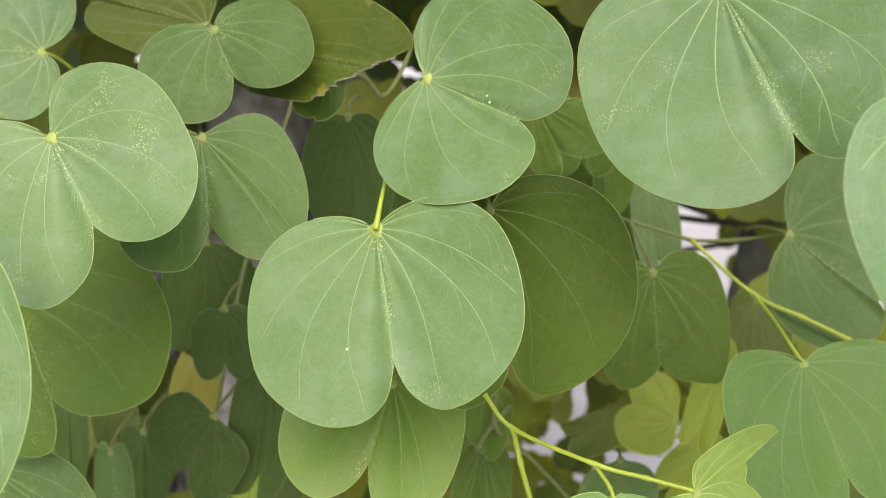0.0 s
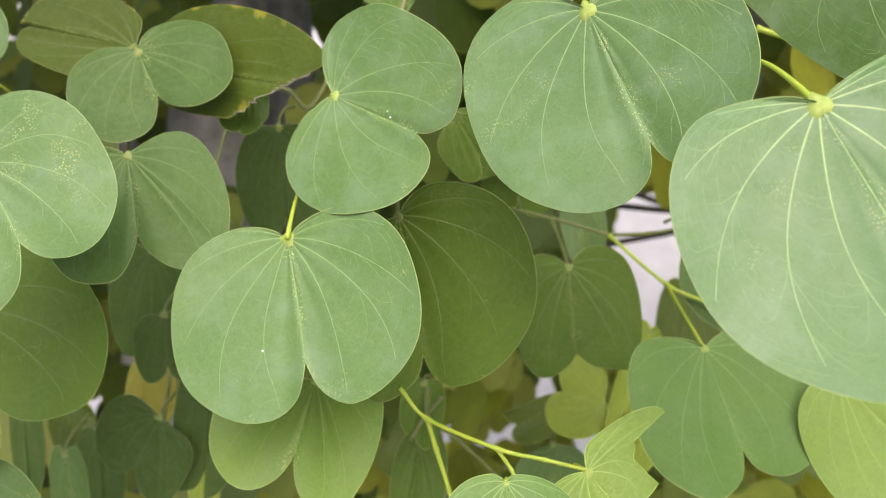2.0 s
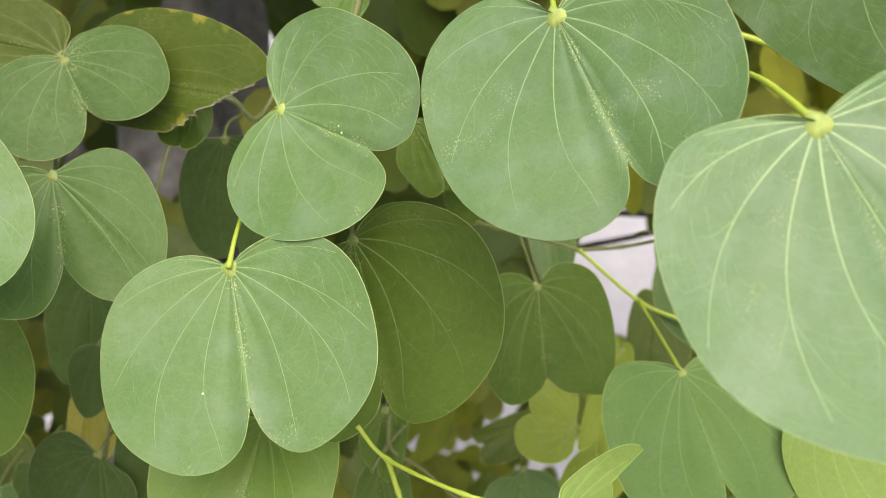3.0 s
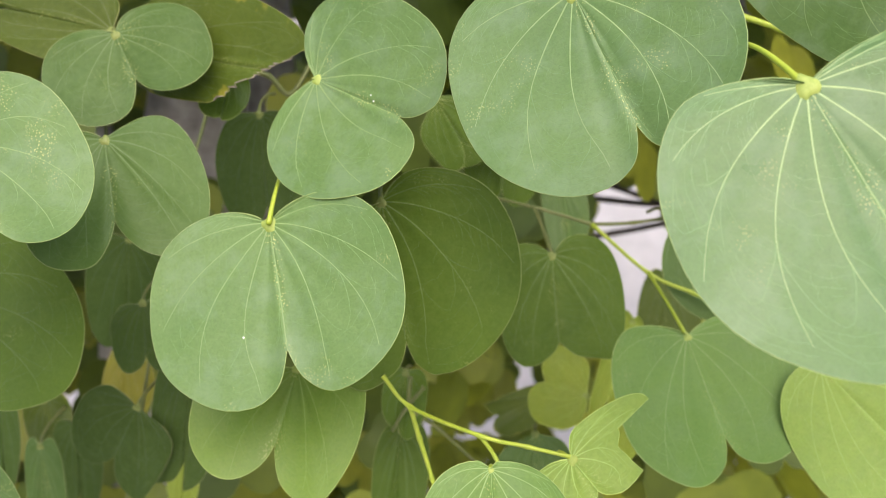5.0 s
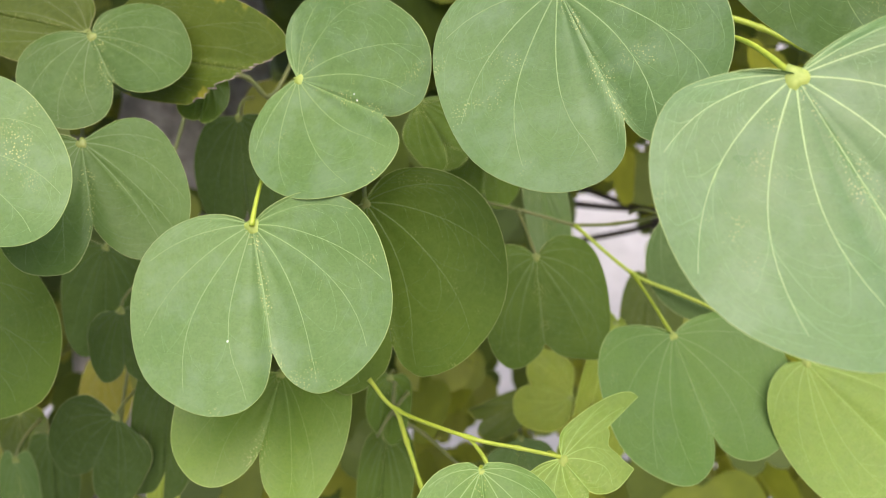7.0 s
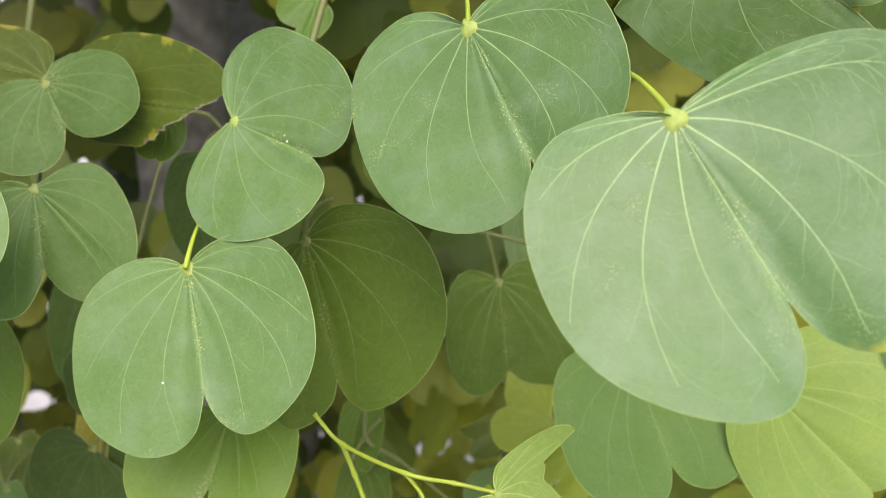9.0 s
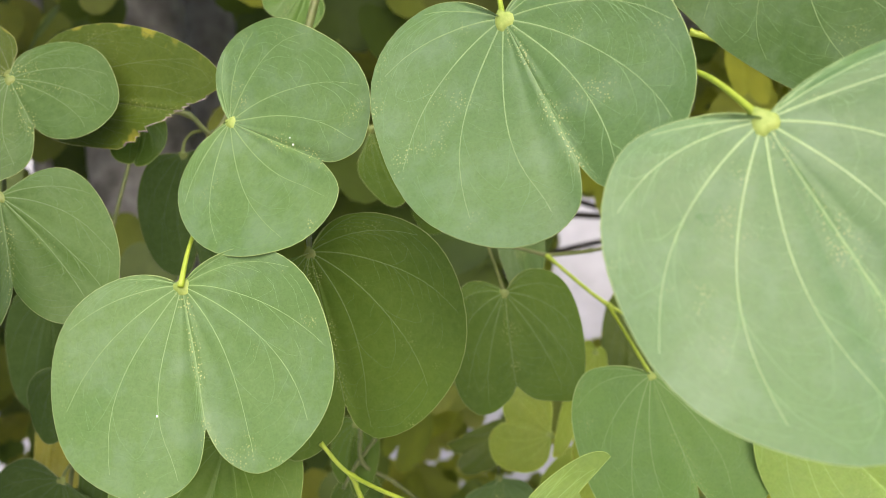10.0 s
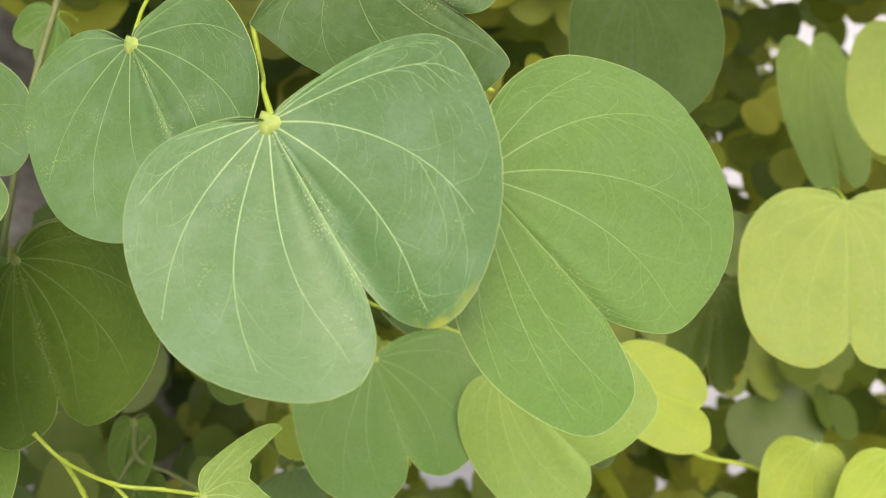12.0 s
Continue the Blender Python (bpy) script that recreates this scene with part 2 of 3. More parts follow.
def smooth_path(points, per=8):
    """Points on a smooth curve through the given ones."""
    p = [np.array(v, float) for v in points]
    p = [2 * p[0] - p[1], *p, 2 * p[-1] - p[-2]]
    out = []
    for i in range(1, len(p) - 2):
        for s in np.arange(per) / per:
            out.append(0.5 * (2 * p[i] + (p[i + 1] - p[i - 1]) * s + (2 * p[i - 1] - 5 * p[i] + 4 * p[i + 1] - p[i + 2]) * s**2
                              + (3 * p[i] - p[i - 1] - 3 * p[i + 1] + p[i + 2]) * s**3))
    out.append(p[-2])
    return [tuple(v) for v in out]


def leaf(branch, label, at, turn, notch, left, right, mat, fold=0.10, curl=0.05, wave=0.9, seed=1, stalk=None, cut=None, bite=None, detail=True, cup=0.0, net=1.0, knob=1.0, edge=None, dots=(), full=0.57):
    """A two-lobed leaf (millimetres) whose stalk joins at the place at; the notch points down its own -y, its upper face to +z.
    left, right: x and y of shoulder, widest place and tip. stalk: a path in the world to the twig, or the length of a plain one."""
    rng = random.Random(seed)
    M = pose(*at, *turn)
    size = notch * 0.001
    lo, hi = lobe(left, notch, k=full), lobe(right, notch, k=full)
    rim = np.concatenate([hi, (lo * [-1, 1])[::-1][1:]]) * 0.001
    count, half = len(rim), len(hi) - 1
    phase = rng.uniform(0, 6)
    scale = np.ones(count)
    for i in range(count):
        scale[i] += 0.010 * math.sin(i * 0.23 + phase) + 0.006 * math.sin(i * 0.83 + 2 * phase)
    scale[half] = 1.0
    rim = rim * scale[:, None]
    torn_at = []
    if cut:
        # a ragged edge where part of the leaf is gone: nothing stays beyond a line in millimetres
        for i in range(count):
            reach = rim[i, 0] * cut[0] + rim[i, 1] * cut[1]
            most = cut[2] * 0.001 - 0.0016 * abs(math.sin(i * 0.9) * math.sin(i * 0.35 + 1)) - 0.0006 * math.sin(i * 2.9)
            if reach > most:
                rim[i] *= most / reach
                torn_at.append(i)
    if bite:
        # a round bite out of the blade: the rim falls back to where a ray from the joint first meets the circle
        for i in range(count):
            far = math.hypot(*rim[i]) or 1e-9
            ux, uy = rim[i] / far
            mid = 0.001 * (bite[0] * ux + bite[1] * uy)
            off = 0.001 * (bite[0] * uy - bite[1] * ux)
            ragged = 0.001 * bite[2] + 0.0011 * math.sin(i * 2.3) * math.sin(i * 0.9)
            if mid > 0 and abs(off) < ragged:
                near = mid - math.sqrt(ragged**2 - off**2)
                if far > near:
                    rim[i] *= near / far
    ends = [0.0, 0.15, 0.27, 0.40, 0.53, 0.66, 0.78, 1.0]
    vein_at = [e * half for e in ends[1:-1]] + [float(half)] + [half + (1 - e) * (count - 1 - half) for e in reversed(ends[1:-1])]

    def height(x, y, s, r):
        ax = math.hypot(x, 0.12 * size) - 0.12 * size
        z = fold * ax * math.exp(-ax / (1.3 * size)) + curl * y * y / size + cup * ax * ax / size
        z += wave * 0.001 * r * r * math.sin(s * 0.19 + phase) + 0.6 * wave * 0.001 * r * r * math.sin(s * 0.47 + 2 * phase)
        near = min(abs(s - v) for v in vein_at) / (0.06 * count)
        return z + 0.00045 * min(near, 1.0) ** 0.7 * min(1.0, 3 * r)

    def on(s, r):
        s = min(max(s, 0.5), count - 1.5)
        i = int(s)
        f = s - i
        p = (rim[i] * (1 - f) + rim[i + 1] * f) * r
        return p[0], p[1], height(p[0], p[1], s, r)

    rings = 12 if detail else 6
    verts, uvs, faces = [(0, 0, height(0, 0, half, 0))], [(0.5, 0)], []
    for k in range(1, rings + 1):
        r = k / rings
        for i in range(count):
            verts.append(on(i, r))
            uvs.append((i / count, r))
    top = len(verts)
    verts += [(x, y, z - 0.0003) for x, y, z in verts]
    uvs += uvs
    for i in range(count - 1):
        faces += [(0, 1 + i + 1, 1 + i), (top, top + 1 + i, top + 2 + i)]
        for k in range(rings - 1):
            a = 1 + k * count + i
            faces += [(a, a + 1, a + count + 1, a + count), (top + a, top + a + count, top + a + count + 1, top + a + 1)]
    faces = [f[::-1] for f in faces]
    blade = mesh_object("leaf", verts, faces, mat, None, label, uvs)
    blade.parent = branch
    blade.matrix_basis = branch.matrix_basis.inverted() @ M
    deep = mat in (DEEP, OLD, MID, SHADE, OCHRE)
    vein_mat, net_mat, rim_mat = LOOKS[mat.name]
    sv, sf = [], []

    # veins: low ridges
    def ridge(vv, vf, path, wide, thin, lift):
        base = len(vv)
        n = len(path)
        for j, (s, r) in enumerate(path):
            a, b = on(*path[max(j - 1, 0)]), on(*path[min(j + 1, n - 1)])
            dx, dy = b[0] - a[0], b[1] - a[1]
            d = math.hypot(dx, dy) or 1.0
            w = (wide + (thin - wide) * j / (n - 1)) * 0.5
            x, y, z = on(s, r)
            vv.extend([(x - dy / d * w, y + dx / d * w, z + 0.00001), (x, y, z + lift), (x + dy / d * w, y - dx / d * w, z + 0.00001)])
        for j in range(n - 1):
            a = base + 3 * j
            vf.extend([(a, a + 1, a + 4, a + 3), (a + 1, a + 2, a + 5, a + 4)])

    mids = []
    for v in vein_at:
        mids.append((v, rng.uniform(-0.008, 0.008) * count, 0 if v == half else (1 if v < half else -1)))

    def along(k, r):
        v, bend, side = mids[k]
        return v - side * 0.055 * count * (1 - r ** 1.6) + bend * math.sin(math.pi * r) + 0.0012 * count * math.sin(9 * r + v)

    nv, nf = [], []
    bold = net > 1.5

    def between(a, b, f, r):
        """A place between two neighbouring veins, f of the way from the first."""
        return along(a, r) + (along(b, r) - along(a, r)) * f

    for k, (v, bend, side) in enumerate(mids):
        reach = 0.985 if side == 0 else rng.uniform(0.90, 0.955)
        path = [(along(k, 0.02 + (reach - 0.02) * j / 14), 0.02 + (reach - 0.02) * j / 14) for j in range(15)]
        if detail:
            pv, pf = [], []
            ridge(pv, pf, path, (0.00046 if bold else 0.00036) if side else 0.00056, (0.00015 if bold else 0.00011) if side else 0.00026, 0.00008)
            mesh_object("vein", pv, pf, vein_mat, blade)
        else:
            ridge(nv, nf, path, 0.00050, 0.00020, 0.00008)
    if detail:
        for k in range(len(mids) - 1):
            p, q = on(along(k, 0.7), 0.7), on(along(k + 1, 0.7), 0.7)
            gap = math.hypot(p[0] - q[0], p[1] - q[1])
            if gap < 0.0035 or k in (0, len(mids) - 2) and gap < 0.007:
                continue
            # forks from both veins that meet in an arch, the outer arch smaller than the inner
            low = rng.uniform(0.50, 0.66)
            for tier in range(2 if gap > 0.006 else 1):
                if rng.random() > 0.45 + 0.35 * net:
                    continue
                meet, peak = rng.uniform(0.40, 0.60), min(low + rng.uniform(0.17, 0.24), 0.955)
                for a, b, far in ((k, k + 1, meet), (k + 1, k, 1 - meet)):
                    start = low + rng.uniform(-0.05, 0.05)
                    fork = []
                    for q in range(12):
                        f = q / 11
                        rr = start + (peak - start) * (1 - (1 - f) ** 1.35) + 0.004 * math.sin(11 * f + start * 50)
                        fork.append((between(a, b, far * f ** 1.15, rr), rr))
                    ridge(sv, sf, fork, 0.00027 if bold else 0.00017, 0.00010 if bold else 0.00008, 0.00005)
                low = peak - rng.uniform(0.0, 0.05)
                if low > 0.84:
                    break
            # rungs from vein to vein, bowed outwards and kinked where they meet
            r = rng.uniform(0.22, 0.30)
            while r < 0.93:
                r += rng.uniform(0.05, 0.085) / (0.55 + 0.45 * min(net, 2.0)) * (0.0075 / max(gap, 0.004)) ** 0.3
                if rng.random() < (0.36 if bold else 0.25 if 0 < k < len(mids) - 2 else 0.6) or r > 0.95:
                    continue
                lift, slope, meet = rng.uniform(0.010, 0.035), rng.uniform(-0.025, 0.025), rng.uniform(0.35, 0.65)
                end = 1.0 if rng.random() < 0.6 else rng.uniform(0.3, 0.75)
                start = 0.0 if rng.random() < 0.8 else rng.uniform(0.15, 0.4)
                rung = []
                for q in range(11):
                    f = start + (end - start) * q / 10
                    bow = f / meet if f < meet else (1 - f) / (1 - meet)
                    rr = min(0.972, r + lift * max(bow, 0.0) ** 0.8 + slope * f + 0.0035 * math.sin(17 * f + r * 60))
                    rung.append((between(k, k + 1, f, rr), rr))
                ridge(nv, nf, rung, 0.00013 if bold else 0.00012, 0.00007, 0.00003)
                if bold and rng.random() < 0.5:
                    f0 = rng.uniform(0.25, 0.75)
                    spur = [(between(k, k + 1, f0 + 0.03 * math.sin(7 * q), min(0.97, r + lift + 0.009 * q)), min(0.97, r + lift + 0.009 * q)) for q in range(6)]
                    ridge(nv, nf, spur, 0.00012, 0.00007, 0.00003)
    if sv:
        tagged(mesh_object("venation", sv, sf, net_mat, blade), kind="stuff")
    tagged(mesh_object("vein_net", nv, nf, net_mat, blade), kind="stuff")
    hem = [(x, y, z - 0.00015) for x, y, z in (on(i, 1.0) for i in range(2, count - 2))]
    mesh_object("rim", *tube(hem, [0.00017] * len(hem), 5), rim_mat, blade)
    if edge and torn_at:
        dry = [(x, y, z - 0.00012) for x, y, z in (on(i, 0.997) for i in range(min(torn_at), max(torn_at) + 1))]
        mesh_object("torn_edge", *tube(dry, [0.00026 + 0.00018 * math.sin(1.7 * i) * math.sin(0.6 * i) for i in range(len(dry))], 5), edge, blade, "dry brown torn edge")
    for s, r, wide in dots:
        x, y, z = on(s * count, r)
        dv, df = tube([(x, y, z - 0.0001), (x, y, z + 0.0001), (x, y, z + 0.6 * wide)], [wide, wide * 1.1, wide * 0.5], 8)
        mesh_object("speck", dv, df, CRUMB, blade, "tiny white crumb")
    # joint and stalk
    jv, jf = [(0, 0, 0.0006 * knob)], []
    for ring, (wide, tall) in enumerate(((0.0009, 0.0008), (0.0016, 0.0005), (0.0020, -0.0001))):
        for k in range(12):
            a = math.pi * k / 6
            w = knob * wide * (1 + 0.16 * math.sin(3 * a + phase) + 0.1 * math.sin(5 * a))
            jv.append((w * math.cos(a), w * math.sin(a) - 0.0003, tall * knob * 0.65))
    for k in range(12):
        m = (k + 1) % 12
        jf.append((0, 1 + k, 1 + m))
        for ring in range(2):
            p = 1 + 12 * ring
            jf.append((p + k, p + 12 + k, p + 12 + m, p + m))
    mesh_object("joint", jv, jf, NODE_DULL if deep else NODE, blade)
    if stalk is None:
        stalk = 0.7 * size
    if isinstance(stalk, float):
        path = [(0, 0, -0.0002), (0, 0.16 * stalk, -0.2 * stalk), (0.05 * stalk, 0.28 * stalk, -0.6 * stalk), (0.1 * stalk, 0.3 * stalk, -1.1 * stalk)]
    else:
        inv = M.inverted()
        path = [tuple(inv @ Vector(p)) for p in stalk]
    path = smooth_path(path, 6)
    rad = [0.00095 - 0.0003 * math.sin(math.pi * i / (len(path) - 1)) for i in range(len(path))]
    mesh_object("stalk", *tube(path, rad, 7), STALK_DULL if deep else STALK, blade)
    return blade


def branch_thing(name, at, label, group="branches of the shrub"):
    ob = new(name)
    ob.matrix_basis = pose(*at)
    return tagged(ob, label, "branch", group)


def stem(branch, points, thick, thin, mat, name="stem", knots=True):
    inv = branch.matrix_basis.inverted()
    path = smooth_path([tuple(inv @ Vector(p)) for p in points], 8)
    n = len(path)
    rad = []
    for i in range(n):
        r = thick + (thin - thick) * i / (n - 1)
        if knots and i % 8 == 0:
            r *= 1.35
        rad.append(r)
    return mesh_object(name, *tube(path, rad, 8), mat, branch)


# ---- ground ----
gv, gf = [], []
for i in range(41):
    for j in range(41):
        x, y = (i - 20) ** 3 * 0.006, (j - 20) ** 3 * 0.006
        gv.append((x, y, 0.03 * noise.noise(Vector((x * 0.8, y * 0.8, 0)))))
for i in range(40):
    for j in range(40):
        a = i * 41 + j
        gf.append((a, a + 41, a + 42, a + 1))
tagged(mesh_object("ground", gv, gf, PAVING), "pale worn concrete yard under the shrub", "ground", kind="structure")

# ---- branches and leaves ----
front_branch = branch_thing("leafy_branch", (0.06, 0.3, 1.62), "front branch with large pale green two-lobed leaves")
stem(front_branch, [(0.1, 0.34, 1.75), (0.075, 0.32, 1.68), (0.06, 0.3, 1.63), (0.051, 0.2942, 1.599)], 0.0022, 0.0012, STALK)
stem(front_branch, [(0.1182, 0.3275, 1.593), (0.1321, 0.3232, 1.5866), (0.1444, 0.3141, 1.5765), (0.1554, 0.3002, 1.5654)], 0.0012, 0.0009, STALK)
leaf(front_branch, "large pale green leaf dusted along its midrib", (0.0395, 0.2419, 1.5752), (85.0, -26.0, -24.3), 44.9,
     (18.9, 15.7, 44.9, -19.3, 13.4, -57.7), (11.5, 4.3, 37.2, -23.5, 9.4, -57.7), MATURE_DIM, seed=11, wave=1.1, net=2.4, knob=1.45, stalk=[(0.0397, 0.2436, 1.5754), (0.0397, 0.2515, 1.5845), (0.0397, 0.2664, 1.597), (0.0436, 0.2962, 1.6226)], fold=0.057, curl=0.059, cup=0.134, full=0.57)
leaf(front_branch, "large pale bluish leaf with a yellow-tipped lobe", (0.0839, 0.1885, 1.538), (80.3, -26.0, -4.8), 45.8,
     (22.2, 9.0, 44.7, -26.9, 12.8, -64.8), (18.1, 3.5, 46.0, -12.9, 11.6, -63.7), PALE, seed=12, wave=1.3, net=2.4, knob=1.5, stalk=[(0.085, 0.1906, 1.5379), (0.0828, 0.1997, 1.5452), (0.081, 0.2096, 1.5514), (0.0796, 0.2241, 1.5575), (0.0768, 0.2431, 1.567), (0.0718, 0.2731, 1.589)], fold=0.087, curl=0.050, cup=0.133, full=0.50)
leaf(front_branch, "smooth fresh green leaf, half overlapped", (0.1327, 0.1885, 1.5212), (88.2, -37.0, 12.2), 46.3,
     (18.3, -14.8, 32.5, -36.8, 14.3, -65.3), (22.4, 12.3, 52.2, -22.0, 16.6, -61.4), FRESH, seed=13, net=0.6, knob=1.3, fold=0.080, curl=0.050, cup=0.020, full=0.57)
leaf(front_branch, "two-lobed leaf in dimmed green with fine veins", (0.1057, 0.2124, 1.5893), (125.7, -48.2, -35.3), 36.2,
     (31.1, 13.1, 33.8, -10.6, 5.7, -54.1), (12.3, 1.4, 27.2, -21.2, 13.3, -42.5), MATURE_DIM, seed=14, net=0.35)

middle_branch = branch_thing("leafy_branch", (-0.04, 0.33, 1.58), "branch with pale and deep green leaves")
stem(middle_branch, [(0.02, 0.36, 1.75), (-0.01, 0.35, 1.65), (-0.0275, 0.3344, 1.5798), (-0.0374, 0.3242, 1.5209)], 0.002, 0.0012, STALK_DULL)
leaf(middle_branch, "large pale green leaf with two round lobes", (-0.0539, 0.2703, 1.509), (79.7, -15.4, -12.0), 41.7,
     (18.1, 7.5, 44.1, -24.0, 13.9, -56.8), (17.0, 4.9, 42.1, -26.8, 15.1, -56.9), MATURE, seed=15, wave=0.8, net=0.5, knob=1.35, dots=[(0.64, 0.62, 0.0003)], stalk=[(-0.0535, 0.2676, 1.5088), (-0.053, 0.2748, 1.5187), (-0.053, 0.2886, 1.5293), (-0.0534, 0.3103, 1.5461)], fold=0.081, curl=0.039, cup=0.083, full=0.57)
leaf(middle_branch, "pale green two-lobed leaf with fine veins", (-0.0411, 0.2842, 1.5584), (62.8, -61.9, 2.8), 36.2,
     (11.5, 6.4, 37.3, -17.2, 11.7, -48.5), (19.0, 13.4, 34.7, -10.1, 10.5, -49.1), MATURE, seed=16, net=0.5, dots=[(0.45, 0.6, 0.0003), (0.41, 0.5, 0.0002)], fold=0.148, curl=0.050, cup=0.097, full=0.57)
leaf(middle_branch, "deep green leaf shaded by others", (-0.0195, 0.2934, 1.5175), (98.9, -9.6, -4.9), 50.4,
     (7.3, -0.9, 30.0, -40.5, 17.5, -64.3), (15.3, 9.2, 44.5, -22.9, 8.5, -63.6), DEEP, seed=17, net=0.35, fold=0.150, curl=0.049, cup=-0.001, full=0.57)
leaf(middle_branch, "deep green two-lobed leaf in the shade", (-0.0018, 0.371, 1.5687), (103.1, -31.0, -3.6), 22.8,
     (4.3, -5.2, 14.8, -15.1, 7.4, -32.8), (8.4, -5.5, 19.9, -13.0, 16.2, -32.4), DEEP, seed=18, net=0.35)
leaf(middle_branch, "deep green two-lobed leaf in the shade", (0.0175, 0.4106, 1.577), (101.6, -14.8, 0.2), 26.3,
     (11.2, 0.9, 26.1, -17.5, 11.8, -33.4), (7.5, -2.3, 19.3, -15.2, 6.7, -37.6), DEEP, seed=19, net=0.35)
leaf(middle_branch, "deep green two-lobed leaf in the shade", (0.0339, 0.4306, 1.5589), (101.2, 3.1, 3.8), 25.7,
     (8.2, -0.1, 19.7, -14.6, 8.2, -33.9), (8.7, -0.4, 20.2, -14.2, 8.7, -34.7), DEEP, seed=20, net=0.35)
leaf(middle_branch, "smooth leaf coloured dark green for deep shade", (-0.0826, 0.3838, 1.5628), (101.2, -3.9, 2.4), 41.5,
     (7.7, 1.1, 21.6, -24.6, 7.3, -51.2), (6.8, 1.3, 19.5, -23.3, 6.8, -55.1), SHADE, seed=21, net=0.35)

side_branch = branch_thing("leafy_branch", (-0.15, 0.34, 1.62), "branch of pale leaves and one bitten old leaf")
stem(side_branch, [(-0.13, 0.38, 1.76), (-0.14, 0.36, 1.68), (-0.1497, 0.3538, 1.6025), (-0.1598, 0.3638, 1.552)], 0.002, 0.0012, STALK_DULL)
stem(side_branch, [(-0.0828, 0.3545, 1.5763), (-0.0725, 0.3565, 1.5746), (-0.0642, 0.3613, 1.5678), (-0.0563, 0.3709, 1.5852), (-0.0541, 0.3806, 1.6)], 0.0012, 0.0008, STALK_DULL)
leaf(side_branch, "pale leaf speckled with yellow dots", (-0.1521, 0.2622, 1.5329), (79.3, -32.1, 6.9), 31.5,
     (15.6, 12.7, 34.3, -18.5, 17.5, -48.4), (14.0, 14.5, 37.7, -15.1, 19.1, -45.2), MATURE, seed=22, net=0.6, fold=0.200, curl=0.050, cup=0.001, full=0.57)
leaf(side_branch, "pale green two-lobed leaf with fine veins", (-0.1974, 0.3376, 1.5769), (-1.1, 81.2, -88.6), 28.4,
     (17.3, 12.3, 36.5, -11.0, 13.8, -33.2), (11.2, 8.8, 28.9, -4.9, 9.0, -33.2), MATURE, seed=23, net=0.35)
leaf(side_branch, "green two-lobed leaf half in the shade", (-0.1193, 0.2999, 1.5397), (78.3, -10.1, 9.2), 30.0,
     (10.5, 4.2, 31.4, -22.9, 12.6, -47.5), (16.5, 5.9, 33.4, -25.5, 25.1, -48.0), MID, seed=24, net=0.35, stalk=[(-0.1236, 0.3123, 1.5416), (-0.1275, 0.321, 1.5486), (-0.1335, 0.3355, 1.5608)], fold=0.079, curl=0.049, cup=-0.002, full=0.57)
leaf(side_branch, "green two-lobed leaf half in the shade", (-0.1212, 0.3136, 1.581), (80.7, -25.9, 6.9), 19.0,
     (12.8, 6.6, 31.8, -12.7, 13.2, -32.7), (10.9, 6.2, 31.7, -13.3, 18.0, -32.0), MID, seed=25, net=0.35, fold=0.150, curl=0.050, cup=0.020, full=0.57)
leaf(side_branch, "old olive green leaf with yellow blotches", (-0.1305, 0.3341, 1.5875), (-56.4, 74.1, -145.9), 34.5,
     (7.1, 0.8, 18.7, -17.6, -1.8, -46.8), (7.9, -7.2, 18.0, -19.8, 8.6, -46.8), OLD, seed=26, net=0.35)
leaf(side_branch, "old leaf with a bitten brown edge", (-0.1199, 0.3337, 1.5804), (62.2, -76.2, 8.4), 58.9,
     (9.0, 1.0, 17.0, -24.0, 9.0, -62.0), (9.5, 2.9, 27.4, -28.7, 7.5, -77.8), OLD, seed=27, cut=(-0.80, -0.60, 37.5), edge=DEAD, curl=0.02, net=0.35)
leaf(side_branch, "small olive green leaf with a yellow tip", (-0.0862, 0.3440, 1.5705), (72.0, 6.0, 0.2), 17.0,
     (7.0, 2.5, 11.0, -7.0, 3.0, -18.0), (6.0, 2.5, 9.5, -7.0, 1.0, -19.0), LIGHT, seed=28, net=0.2)
leaf(side_branch, "fresh green two-lobed leaf of the shrub", (-0.0251, 0.368, 1.6294), (81.4, 31.1, -10.3), 17.8,
     (6.8, 2.2, 14.0, -8.5, 5.6, -19.6), (4.8, -2.8, 13.5, -11.0, 6.2, -23.9), FRESH, seed=29, net=0.35, detail=False)
leaf(side_branch, "pale green two-lobed leaf with fine veins", (-0.1569, 0.2107, 1.5054), (82.9, -16.8, 4.6), 36.2,
     (14.7, 5.7, 30.3, -21.8, 10.8, -64.4), (3.3, -2.4, 21.8, -35.6, 3.0, -72.6), MATURE, seed=30, net=0.35)

shaded_branch = branch_thing("leafy_branch", (-0.16, 0.4, 1.45), "shaded branch with crowded deep green leaves")
stem(shaded_branch, [(-0.119, 0.453, 1.6015), (-0.1371, 0.4258, 1.5012), (-0.145, 0.4098, 1.4233), (-0.16, 0.42, 1.35)], 0.0010, 0.0008, STALK_DULL)
leaf(shaded_branch, "deep green two-lobed leaf in the shade", (-0.1961, 0.3202, 1.4827), (77.6, -29.0, 8.5), 43.3,
     (9.7, 3.6, 26.8, -27.6, 7.8, -61.2), (19.3, 14.1, 50.8, -22.9, 28.0, -60.2), DEEP, seed=31, net=0.35)
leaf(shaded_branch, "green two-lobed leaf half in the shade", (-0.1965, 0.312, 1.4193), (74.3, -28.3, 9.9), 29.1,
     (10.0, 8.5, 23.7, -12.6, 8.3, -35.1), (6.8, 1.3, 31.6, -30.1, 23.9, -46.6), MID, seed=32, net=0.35)
